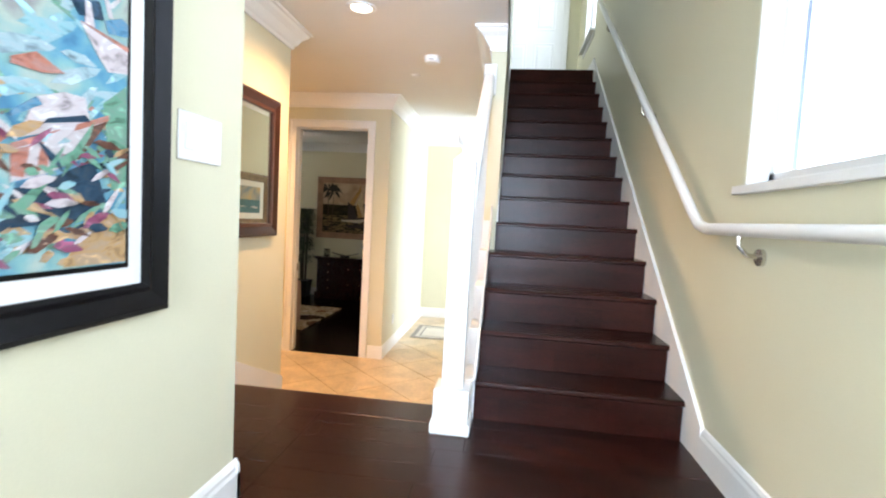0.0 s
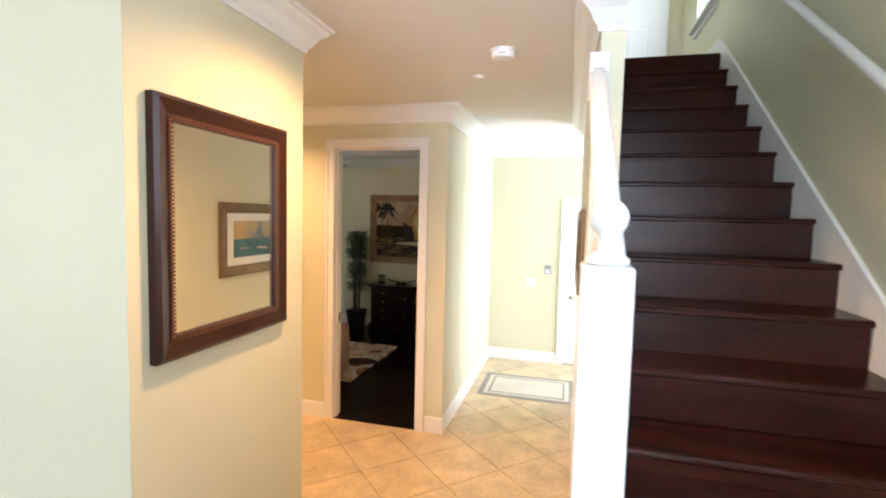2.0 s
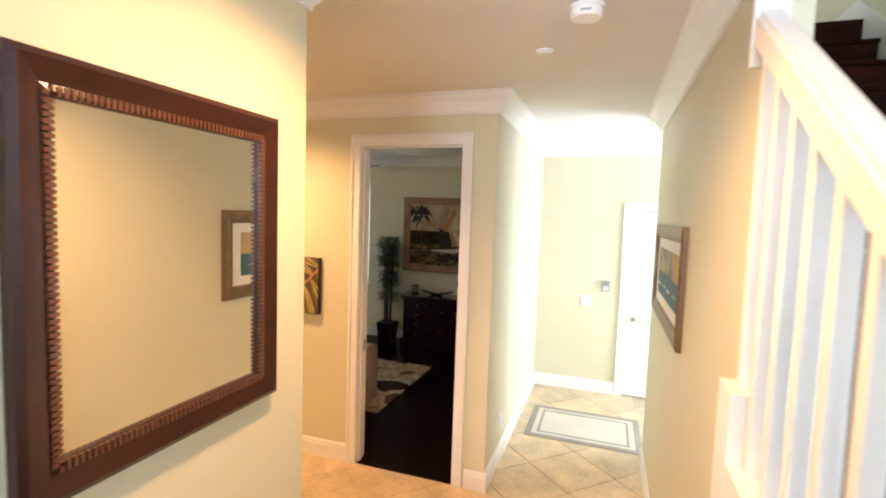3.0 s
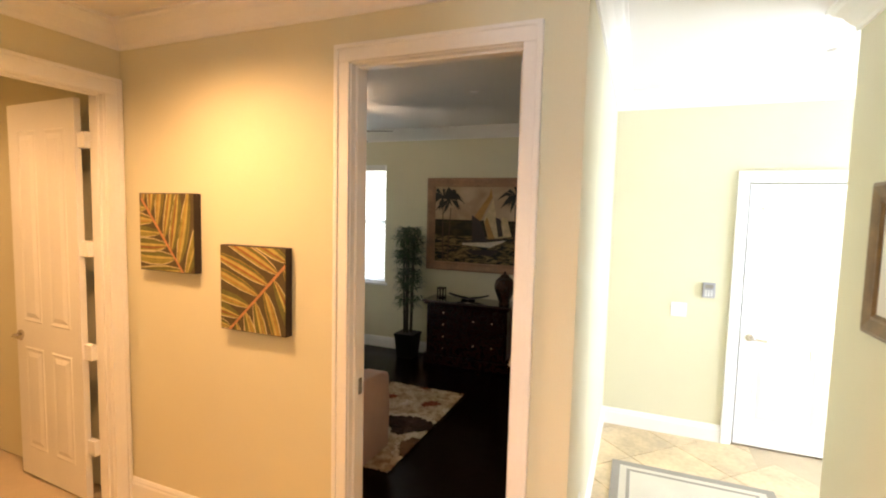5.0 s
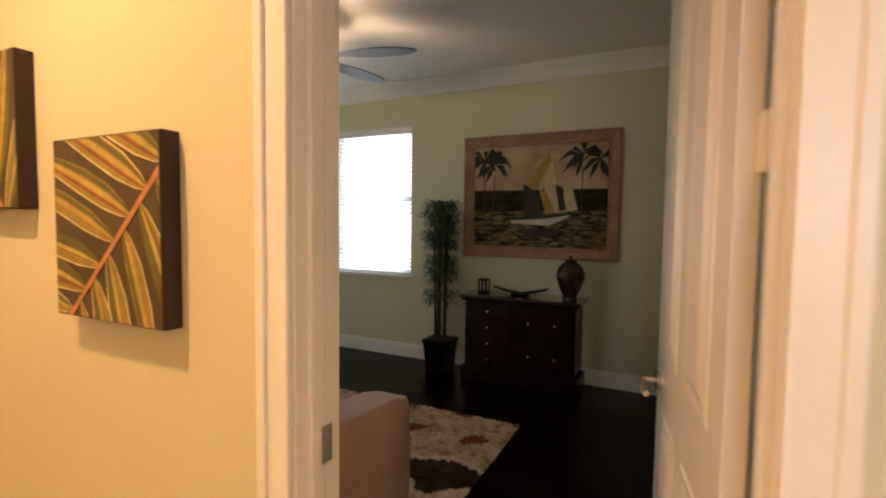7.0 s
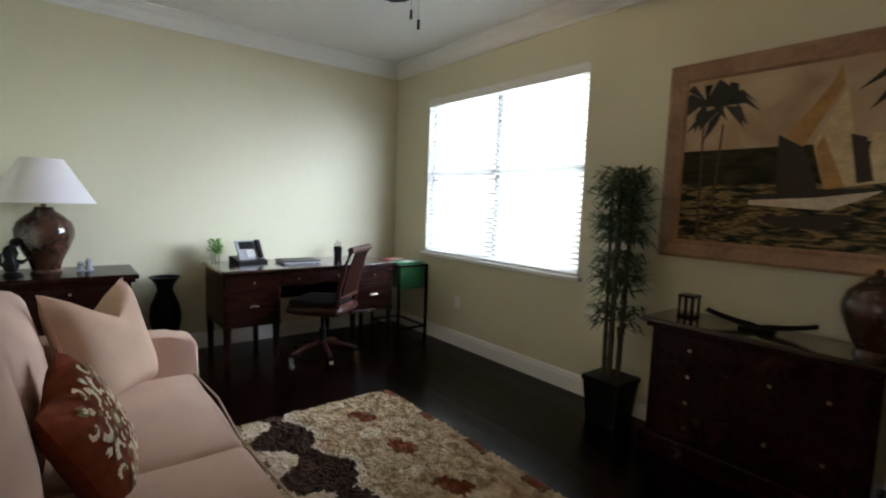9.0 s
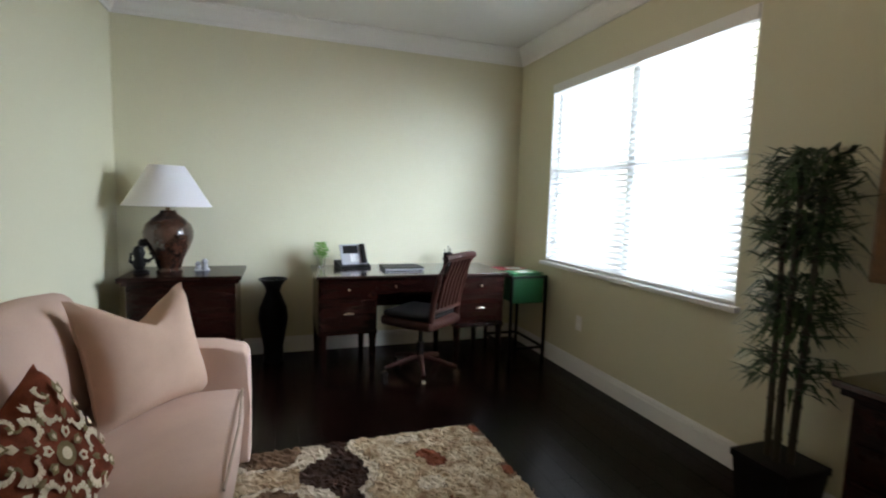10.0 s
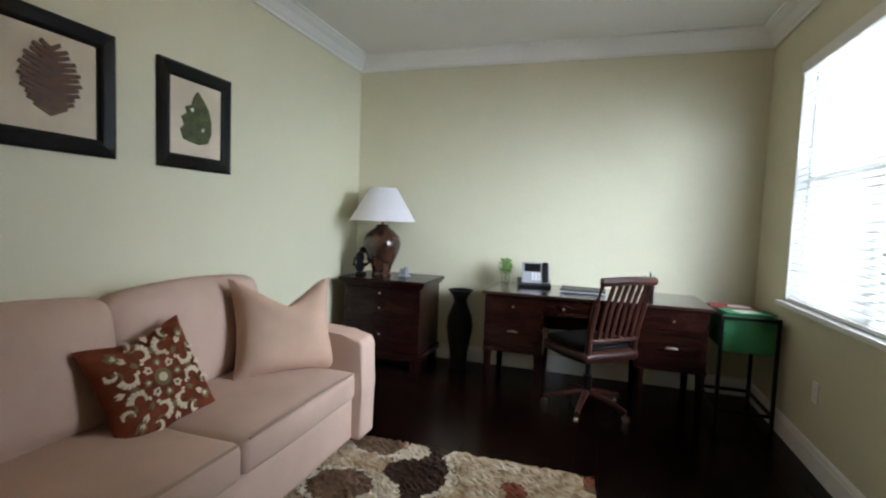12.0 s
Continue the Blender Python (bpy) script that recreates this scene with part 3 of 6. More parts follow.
balustrade = thing("stair_balustrade", -0.08, 2.2, LAND, "white painted balustrade with square spindles", "balustrade")
inv = balustrade.matrix_basis.inverted()
RY0, RZ0, RY1, RZ1 = 2.20, 1.66, 3.355, 2.47
rs = (RZ1 - RZ0) / (RY1 - RY0)
part("hand_rail", local(prism([(RY0, RZ0 - 0.03), (RY1, RZ1 - 0.03), (RY1, RZ1 + 0.035), (RY0, RZ0 + 0.035)], "x", -0.113, -0.047), inv), WHITE, balustrade)
part("rail_cap", local(prism([(RY0, RZ0 + 0.035), (RY1, RZ1 + 0.035), (RY1, RZ1 + 0.052), (RY0, RZ0 + 0.052)], "x", -0.103, -0.057), inv), WHITE, balustrade)
part("rosette", local(B(-0.118, -0.035, 3.335, 3.359, RZ1 - 0.10, RZ1 + 0.10, 0.005), inv), WHITE, balustrade)
for k in range(5):
    for f in (0.33, 0.83):
        y = N0Y + (k + f) * GO
        if y < 3.3:
            part("spindle", local(B(-0.096, -0.064, y - 0.016, y + 0.016, N0Z + k * RISE, RZ0 + (y - RY0) * rs - 0.028), inv), WHITE, balustrade)

# wall hand rail
rail = thing("wall_handrail", RIGHT, 2.0, 1.57, "white round handrail on nickel brackets along the stair wall", "handrail")
inv = rail.matrix_basis.inverted()
RX = RIGHT - 0.075
kz = 1.565
pts = [(RX, -0.4, kz), (RX, 2.05, kz), (RX, 2.13, kz + 0.015), (RX, 2.21, kz + 0.07), (RX, 5.37, kz + 0.07 + 3.16 * SL)]
part("rail", local(tube(pts, 0.021, 12), inv), WHITE, rail, smooth=True)
for y, z in ((1.80, kz), (0.3, kz), (3.1, kz + 0.07 + 0.86 * SL), (4.4, kz + 0.07 + 2.16 * SL)):
    bm = tube([(RIGHT, y, z - 0.085), (RIGHT - 0.012, y, z - 0.085)], 0.028, 14)
    tube([(RIGHT, y, z - 0.085), (RIGHT - 0.045, y, z - 0.08), (RX, y, z - 0.05), (RX, y, z - 0.02)], 0.008, 8, bm)
    part("bracket", local(bm, inv), NICKEL, rail, "nickel rail bracket", True)


# ---- windows ----
def window(name, axis, face, out, a, b, z0, z1, mullions=(), rails=(), label="white framed sash window", deep=0.15, stool=0.06):
    """A window set in its opening; axis is the wall's normal, out points outdoors. Built in u, w (outwards), z."""
    w = setting(new(name), label, "window")
    w.empty_display_size = 0.1

    def B2(u0, u1, w0, w1, za, zb, bevel=0.003):
        ww = sorted((face + out * w0, face + out * w1))
        return B(u0, u1, ww[0], ww[1], za, zb, bevel) if axis == "y" else B(ww[0], ww[1], u0, u1, za, zb, bevel)
    bm = B2(a, a + 0.045, 0.07, 0.12, z0, z1)
    bms = [B2(b - 0.045, b, 0.07, 0.12, z0, z1), B2(a, b, 0.07, 0.12, z0, z0 + 0.045), B2(a, b, 0.07, 0.12, z1 - 0.045, z1)]
    part("window_frame", bm, WHITE, w)
    for x in bms:
        part("window_frame", x, WHITE, w)
    for u in mullions:
        part("mullion", B2(u - 0.038, u + 0.038, 0.068, 0.122, z0 + 0.04, z1 - 0.04), WHITE, w)
    for z in rails:
        part("meeting_rail", B2(a + 0.04, b - 0.04, 0.072, 0.118, z - 0.02, z + 0.02), WHITE, w)
    us, zs = [a + 0.04, *mullions, b - 0.04], [z0 + 0.04, *rails, z1 - 0.04]
    for u0, u1 in zip(us, us[1:]):
        for za, zb in zip(zs, zs[1:]):
            pane = part("pane", B2(u0, u1, 0.093, 0.097, za, zb, 0), GLASS, w)
            pane.visible_shadow = False
    for u in (a, b - 0.012):
        part("jamb_liner", B2(u, u + 0.012, 0.001, 0.072, z0, z1, 0), WHITE, w)
    part("jamb_liner", B2(a + 0.012, b - 0.012, 0.001, 0.072, z1 - 0.012, z1, 0), WHITE, w)
    part("window_sill", B2(a - 0.03, b + 0.03, -stool, 0.07, z0 - 0.03, z0, 0.004), WHITE, w)
    if stool > 0.05:
        part("apron", B2(a - 0.015, b + 0.015, -0.016, 0, z0 - 0.075, z0 - 0.03), WHITE, w)
    return w


win_office = window("window_1", "y", OFF_N, 1, W0, W1, WZ0, WZ1, (-4.91,), (1.63,), "white double sash window flooded with daylight", stool=0.045)
window("window_2", "x", RIGHT, 1, SW0, SW1, SZ0, SZ1, (), (), "white framed stair window flooded with daylight", stool=0.03)
window("window_3", "x", RIGHT, 1, UW0, UW1, UZ0, UZ1, (), (), "white framed upper landing window")
window("window_4", "x", 1.5, 1, 6.2, 7.4, 0.2, 2.55, (6.8,), (), "tall bright entry window", stool=0.01)
window("window_5", "y", -2.25, -1, -1.0, 0.6, 1.0, 2.7, (), (), "unseen white framed front window", stool=0.03)
# unseen opening, added so the front side fill lamp reaches the landing
window("window_6_unseen", "y", -2.25, -1, -3.4, -1.8, 1.0, 2.7, (), (), "unseen white framed front window", stool=0.03)
# blinds
blind = thing("window_blind", -4.91, OFF_N, WZ1, "white two-inch slatted blind, slats tilted open", "blind")
inv = blind.matrix_basis.inverted()
part("valance", local(B(W0 + 0.01, W1 - 0.01, OFF_N - 0.012, OFF_N + 0.05, WZ1 - 0.075, WZ1 - 0.002, 0.004), inv), WHITE, blind)
slat = None
for k in range(33):
    z = WZ0 + 0.04 + k * 0.0425
    if slat is None:
        slat = part("slat", prism([(-0.024, -0.005), (0, -0.0015), (0.024, 0.0045), (0.024, 0.0065), (0, 0.001), (-0.024, -0.003)], "x", W0 + 0.02, W1 - 0.02), BLIND, blind)
        ob = slat
    else:
        ob = new("slat", slat.data)
        ob.parent = blind
    ob.matrix_basis = inv @ pose(0, OFF_N + 0.03, z, 16)
part("bottom_rail", local(B(W0 + 0.02, W1 - 0.02, OFF_N + 0.005, OFF_N + 0.055, WZ0 + 0.002, WZ0 + 0.022, 0.003), inv), WHITE, blind)
for u in (-5.55, -4.6, -4.25):
    part("ladder_cord", local(B(u - 0.0015, u + 0.0015, OFF_N + 0.004, OFF_N + 0.007, WZ0 + 0.02, WZ1 - 0.07), inv), WHITE, blind)

# ---- doors ----
door_office = setting(new("door_1"), "white moulded panel door standing open into the office", "door")
door_office.matrix_basis = pose(D1 - 0.028, OFF_Y + 0.034, 0.01, 0, 0, 99)
part("leaf", door_leaf(0.74, DH - 0.03, rows=((0.2, 0.85), (1.03, 2.25))), WHITE, door_office)
lever(door_office, 0.68, 0.93, 1, -1)
lever(door_office, 0.68, 0.93, -1, -1)
for z in (0.28, 0.86, 1.47, 2.09):
    part("hinge", B(-0.03, 0.012, -0.042, -0.012, z, z + 0.09, 0.002), WHITE, door_office, "white painted hinge")
setting(part("trim_strike_plate", B(D0 + 0.0185, D0 + 0.0205, WALL_Y + 0.06, WALL_Y + 0.09, 0.89, 0.97), NICKEL), "nickel strike plate in the door jamb", "strike plate")
door_bath = setting(new("door_2"), "white moulded panel door standing open", "door")
door_bath.matrix_basis = pose(-3.935, C1 - 0.028, 0.01, 0, 0, 177)
part("leaf", door_leaf(0.72, CH - 0.03, rows=((0.2, 0.85), (1.03, 2.2))), WHITE, door_bath)
lever(door_bath, 0.66, 0.93, 1, -1)
for z in (0.28, 0.86, 1.47, 2.09):
    part("hinge", B(-0.068, 0.012, -0.03, 0.004, z, z + 0.09, 0.002), WHITE, door_bath, "painted hinge")
door_entry = setting(new("door_3"), "closed white panel door with a lever handle and peephole", "door")
door_entry.matrix_basis = pose(F0 + 0.02, FOY_Y + 0.03, 0.01)
part("leaf", door_leaf(F1 - F0 - 0.04, 2.045, rows=((0.2, 0.80), (0.98, 1.85))), WHITE, door_entry)
lever(door_entry, 0.06, 0.86, -1, 1)
part("peephole", tube([(0.085, -0.0175, 1.86), (0.085, -0.022, 1.86)], 0.012, 10), NICKEL, door_entry, "small brass peephole")
door_upper = setting(new("door_4"), "closed white panel door at the stair head", "door")
door_upper.matrix_basis = pose(-0.15, 6.89, UPZ + 0.005)
part("leaf", door_leaf(0.83, 2.03, rows=((0.2, 0.80), (0.98, 1.45), (1.55, 1.9))), WHITE, door_upper)

# ---- hall and landing things ----
def colour(name, c, rough=0.6, **k):
    return material(name, c, rough, vary=k.pop("vary", 0.15), scale=k.pop("scale", 25), bump=k.pop("bump", 0.15), grain=k.pop("grain", 90), **k)


def hung(name, x, y, z, facing, label, category, group=""):
    """A thing hung on a wall: its own -y looks along facing, in degrees (0: towards -y)."""
    return thing(name, x, y, z, label, category, group, facing)


# wall mirror with a ribbed inner edge
mirror = hung("wall_mirror", FACE_A, 2.813, 1.812, 90, "wall mirror in a red-brown wooden frame with ribbed edge", "mirror")
MW, MH = 0.725, 0.872
part("frame", frame_bars(bmesh.new(), MW, MH, 0.082, 0.040), MIRRORWOOD, mirror)
part("mirror_glass", B(-MW / 2 + 0.075, MW / 2 - 0.075, -0.012, -0.008, -MH / 2 + 0.075, MH / 2 - 0.075), MIRROR, mirror, "clear silvered mirror glass")
bm = bmesh.new()
iw, ih = MW / 2 - 0.070, MH / 2 - 0.070
for k in range(56):
    u = -ih + (k + 0.5) * 2 * ih / 56
    for s in (-1, 1):
        box(bm, s * iw - 0.010, s * iw + 0.010, -0.030, -0.014, u - 0.004, u + 0.004)
for k in range(44):
    u = -iw + (k + 0.5) * 2 * iw / 44
    for s in (-1, 1):
        box(bm, u - 0.004, u + 0.004, -0.030, -0.014, s * ih - 0.010, s * ih + 0.010)
part("ribbed_edge", bm, material("copper_brown_beading", (0.10, 0.034, 0.018), 0.3, vary=0.2, scale=20, coat=0.4), mirror, "fine ribbed wooden beading")

# leaf canvases
OLIVE, DKBROWN = colour("olive_brown_canvas_paint", (0.07, 0.05, 0.022)), colour("dark_brown_canvas_edge", (0.02, 0.010, 0.006))
LEAFCOL = [colour("gold_green_paint", (0.27, 0.22, 0.045)), colour("ochre_paint", (0.34, 0.20, 0.05)), colour("moss_paint", (0.12, 0.11, 0.028)), colour("straw_paint", (0.42, 0.33, 0.09)), colour("rust_paint", (0.24, 0.085, 0.03)), colour("pale_edge_paint", (0.58, 0.48, 0.26))]
RIB = colour("salmon_midrib_paint", (0.46, 0.20, 0.08))


def clip_poly(poly, w, h):
    for axis, s, lim in ((0, 1, w), (0, -1, w), (1, 1, h), (1, -1, h)):
        out = []
        for i, p in enumerate(poly):
            q = poly[(i + 1) % len(poly)]
            a, b = lim - s * p[axis], lim - s * q[axis]
            if a >= 0:
                out.append(p)
            if a * b < 0:
                t = a / (a - b)
                out.append((p[0] + t * (q[0] - p[0]), p[1] + t * (q[1] - p[1])))
        poly = out
        if len(poly) < 3:
            return []
    return poly


def leaf_canvas(x, z, w, h, p, q, seed, lean):
    """A deep canvas painted with one palm leaf; the rib runs from p to q, in halves of the sides."""
    rng = random.Random(seed)
    c = hung("leaf_canvas", x, WALL_Y, z, 0, "square gallery canvas of a golden palm leaf on the yellow wall", "painting", "leaf canvases")
    part("canvas", B(-w / 2, w / 2, -0.045, 0, -h / 2, h / 2, 0.003), DKBROWN, c, "dark canvas block with painted edge")
    part("painted_ground", flat([(-w / 2 + 0.003, -h / 2 + 0.003), (w / 2 - 0.003, -h / 2 + 0.003), (w / 2 - 0.003, h / 2 - 0.003), (-w / 2 + 0.003, h / 2 - 0.003)], 0.001, at=-0.0455), OLIVE, c)
    P, Q = Vector((p[0] * w / 2, p[1] * h / 2)), Vector((q[0] * w / 2, q[1] * h / 2))
    d = (Q - P).normalized()
    nrm = Vector((-d.y, d.x))
    bms = [bmesh.new() for _ in LEAFCOL]
    n = 6
    for k in range(n + 1):
        for s in (-1, 1):
            o = P.lerp(Q, (k + 0.25 * s) / n)
            way = (nrm * s + d * (lean + 0.35 * (k / n - 0.5) + rng.uniform(-0.08, 0.08))).normalized()
            side = Vector((-way.y, way.x))
            ln, wd = 0.34 + 0.12 * rng.random(), 0.030 + 0.012 * rng.random()
            body = rng.choice((0, 2, 2, 1))
            strips = [(-0.9, 0.9, body), (-0.75, -0.35, 2), (-0.2, 0.15, 3 if body != 3 else 0), (0.25, 0.5, rng.choice((0, 4, 1))), (0.55, 0.8, 0), (0.84, 0.98, 5), (-0.98, -0.86, 5 if rng.random() < 0.4 else 2)]
            for j, (f0, f1, i) in enumerate(strips):
                lo, hi = [], []
                for t, w_ in ((0.0, 0.12), (0.08, 0.55), (0.25, 0.95), (0.5, 1.0), (0.75, 0.75), (1.0, 0.05)):
                    c0 = o + way * ln * t + d * 0.05 * t * t * (1 if lean > 0 else -1)
                    lo.append(tuple(c0 + side * wd * f0 * w_))
                    hi.append(tuple(c0 + side * wd * f1 * w_))
                poly = clip_poly(lo + hi[::-1], w / 2 - 0.004, h / 2 - 0.004)
                if poly:
                    flat(poly, 0.0004, bms[i], at=-0.0466 - 0.00006 * (k % 4) - 0.00016 * j)
    for i, bm in enumerate(bms):
        tagged(part("painted_leaflet", bm, LEAFCOL[i], c), kind="stuff")
    poly = clip_poly([tuple(P - nrm * 0.006), tuple(Q - nrm * 0.007), tuple(Q + nrm * 0.007), tuple(P + nrm * 0.006)], w / 2 - 0.003, h / 2 - 0.003)
    part("painted_midrib", flat(poly, 0.001, at=-0.0477), RIB, c)


leaf_canvas(-3.345, 1.638, 0.42, 0.43, (0.62, -1.02), (-0.9, 0.85), 1, 0.75)
leaf_canvas(-2.742, 1.373, 0.425, 0.44, (-0.72, -1.0), (1.0, 0.62), 2, -0.45)

# harbour painting on the landing wall
harbour = hung("harbour_painting", -0.69, 0.60, 1.86, 90, "large framed print of boats in a blue green harbour", "painting")
HW, HH = 1.08, 1.09
part("frame", frame_bars(bmesh.new(), HW, HH, 0.065, 0.035), BLACK, harbour, "black lacquered wooden frame")
part("mat_board", B(-HW / 2 + 0.05, HW / 2 - 0.05, -0.010, 0, -HH / 2 + 0.05, HH / 2 - 0.05), PAPER, harbour, "white mat board")
part("mat_bevel", B(-HW / 2 + 0.102, HW / 2 - 0.102, -0.0125, -0.010, -HH / 2 + 0.102, HH / 2 - 0.102), BLACK, harbour)
part("painted_water", B(-HW / 2 + 0.112, HW / 2 - 0.112, -0.0145, -0.0125, -HH / 2 + 0.112, HH / 2 - 0.112), SEAPAINT, harbour)


def paint(name, c):
    """Oil paint worked wet: streaks of lighter, darker and greyer tones of one colour."""
    grey = sum(c) / 3
    return patch_material(name, [(0.30, tuple(v * 0.45 for v in c)), (0.46, c), (0.58, tuple(0.6 * v + 0.4 * grey for v in c)), (0.70, tuple(min(0.8, v * 1.7 + 0.015) for v in c))], 24, 5, 1.0, 0.5, 0.3, 70, (1, 1, 1.8))


PB = [paint("white_boat_paint", (0.52, 0.45, 0.45)), paint("coral_paint", (0.42, 0.16, 0.11)), paint("deep_blue_paint", (0.018, 0.05, 0.085)), paint("sky_blue_paint", (0.09, 0.24, 0.36)), paint("ochre_rock_paint", (0.42, 0.26, 0.12)), paint("plum_paint", (0.24, 0.06, 0.12)), paint("sea_green_paint", (0.13, 0.30, 0.20)), paint("umber_paint", (0.12, 0.05, 0.03)), paint("pale_water_paint", (0.22, 0.42, 0.46)), paint("grey_blue_paint", (0.30, 0.42, 0.45))]


def daub(parent, name, poly, mat, level, base):
    part(name, flat(poly, 0.0012, at=-base - 0.0012 * level), mat, parent)


rng = random.Random(4)


def strokes(count, u0, u1, v0, v1, palette, size, base):
    """Loose brush strokes, one mesh for each colour of the palette."""
    bms = {i: bmesh.new() for i in palette}
    for k in range(count):
        u, v, i = rng.uniform(u0, u1), rng.uniform(v0, v1), rng.choice(palette)
        a, b, t = size * rng.uniform(0.4, 1.2), size * rng.uniform(0.15, 0.40), rng.gauss(0.2, 0.6)
        poly = [(u - a, v - b * 0.3 - a * t), (u - a * 0.2, v - b - a * t * 0.3), (u + a * 0.8, v + a * t * 0.6 - b * 0.4), (u + a, v + a * t), (u + a * 0.3, v + b + a * t * 0.2), (u - a * 0.6, v + b * 0.7 - a * t * 0.5)]
        poly = clip_poly(poly, 0.425, 0.43)
        if poly:
            flat(poly, 0.0005, bms[i], at=-base - 0.000002 * k)
    for i in bms:
        tagged(part("brush_stroke", bms[i], PB[i], harbour), kind="stuff")


strokes(200, -0.42, 0.42, -0.16, 0.42, (8, 8, 9, 9, 8, 6), 0.045, 0.0149)
strokes(420, -0.42, 0.42, -0.43, -0.14, (4, 5, 6, 1, 8, 2, 0, 7, 6, 4), 0.024, 0.0149)
BOATS = [
    ("painted_shadow", [(0.2, -0.3), (0.35, -0.24), (0.38, -0.32), (0.31, -0.35), (0.2, -0.36)], 2, 0.5),
    ("painted_bank", [(0.35, -0.34), (0.43, -0.33), (0.43, -0.44), (0.29, -0.43), (0.31, -0.39)], 4, 0.5),
    ("painted_reeds", [(0.37, -0.13), (0.43, -0.08), (0.43, -0.28), (0.39, -0.29), (0.38, -0.2)], 6, 0.3),
    ("painted_hull", [(0.2, -0.29), (0.26, -0.27), (0.32, -0.24), (0.38, -0.16), (0.29, -0.2), (0.2, -0.24)], 0, 1),
    ("painted_side", [(0.2, -0.28), (0.22, -0.28), (0.23, -0.23), (0.2, -0.24)], 1, 1.5),
    ("painted_side", [(0.24, -0.27), (0.26, -0.26), (0.26, -0.22), (0.25, -0.22)], 1, 1.5),
    ("painted_bow", [(0.32, -0.24), (0.38, -0.16), (0.34, -0.18), (0.31, -0.24)], 7, 1.6),
    ("painted_gunwale", [(0.2, -0.24), (0.29, -0.2), (0.38, -0.16), (0.38, -0.15), (0.29, -0.19), (0.2, -0.23)], 1, 2),
    ("painted_keel", [(0.2, -0.3), (0.26, -0.28), (0.32, -0.25), (0.32, -0.24), (0.26, -0.27), (0.2, -0.29)], 3, 2),
    ("painted_cabin", [(0.21, -0.22), (0.24, -0.15), (0.29, -0.13), (0.33, -0.13), (0.34, -0.17), (0.27, -0.2)], 0, 1.5),
    ("painted_window", [(0.25, -0.19), (0.26, -0.18), (0.33, -0.16), (0.34, -0.17)], 2, 2.2),
    ("painted_awning", [(0.2, -0.18), (0.24, -0.15), (0.25, -0.16), (0.2, -0.19)], 3, 2),
    ("painted_stern_boat", [(0.32, -0.0), (0.37, -0.01), (0.43, -0.02), (0.43, -0.06), (0.38, -0.07), (0.36, -0.05)], 0, 1),
    ("painted_blue_roof", [(0.37, 0.02), (0.41, 0.04), (0.43, 0.03), (0.43, 0.01), (0.38, -0.0)], 3, 1.6),
    ("painted_trim", [(0.32, -0.0), (0.33, 0.0), (0.43, -0.01), (0.43, -0.02)], 1, 1.8),
    ("painted_post", [(0.33, 0.04), (0.34, 0.04), (0.35, 0.0), (0.33, 0.0)], 0, 1),
    ("painted_post", [(0.37, 0.06), (0.38, 0.06), (0.39, 0.03), (0.38, 0.03)], 0, 1),
    ("painted_dark", [(0.3, 0.03), (0.36, 0.05), (0.37, 0.02), (0.32, 0.01)], 2, 0.7),
    ("painted_pier", [(0.2, -0.1), (0.24, -0.08), (0.29, -0.1), (0.25, -0.11), (0.2, -0.11)], 1, 2.2),
]
for name, poly, i, level in BOATS:
    poly = clip_poly(poly, 0.425, 0.43)
    if poly:
        daub(harbour, name, poly, PB[i], level, 0.0150)
strokes(40, -0.42, 0.42, 0.05, 0.42, (0, 9, 8, 3), 0.02, 0.0188)
strokes(240, -0.42, 0.42, -0.40, -0.20, (2, 6, 8, 7, 6, 5, 4, 0), 0.028, 0.0188)

# seascape on the stair wall
sea = hung("seascape_picture", HX, 5.02, 1.645, 270, "framed seascape print with white mat and gilt wood frame", "picture")
part("frame", frame_bars(bmesh.new(), 1.27, 0.60, 0.085, 0.032), BRASS, sea)
part("mat_board", B(-0.555, 0.555, -0.010, 0, -0.215, 0.215), PAPER, sea, "white mat board")
part("painted_sea", B(-0.47, 0.47, -0.0115, -0.010, -0.15, 0.0), colour("teal_sea_paint", (0.05, 0.14, 0.17), scale=14), sea)
part("painted_sky", B(-0.47, 0.47, -0.0115, -0.010, 0.0, 0.15), patch_material("sunset_cloud_paint", [(0.35, (0.15, 0.24, 0.30)), (0.5, (0.45, 0.40, 0.30)), (0.65, (0.60, 0.42, 0.22))], 4, 4), sea)
for k in range(4):
    daub(sea, "painted_foam", [(-0.4 + 0.22 * k, -0.10 + 0.02 * (k % 2)), (-0.25 + 0.22 * k, -0.085), (-0.3 + 0.22 * k, -0.07), (-0.42 + 0.22 * k, -0.08)], PB[0], 0.3, 0.0116)

# plates, detectors and lights
plate = hung("switch_plate", -0.69, 1.275, 1.715, 90, "white three-gang switch plate on the landing wall", "switch plate")
part("cover", B(-0.085, 0.085, -0.007, 0, -0.058, 0.058, 0.003), WHITE, plate)
for k in (-1, 0, 1):
    part("rocker", B(k * 0.046 - 0.016, k * 0.046 + 0.016, -0.010, -0.006, -0.033, 0.033, 0.002), WHITE, plate)
plate = hung("light_switch", -0.625, FOY_Y, 1.045, 0, "white double light switch beside the entry door", "light switch")
part("cover", B(-0.058, 0.058, -0.007, 0, -0.058, 0.058, 0.003), WHITE, plate)
for k in (-1, 1):
    part("rocker", B(k * 0.023 - 0.016, k * 0.023 + 0.016, -0.010, -0.006, -0.033, 0.033, 0.002), WHITE, plate)
pad = hung("alarm_keypad", -0.42, FOY_Y, 1.22, 0, "small grey alarm keypad on the wall", "keypad")
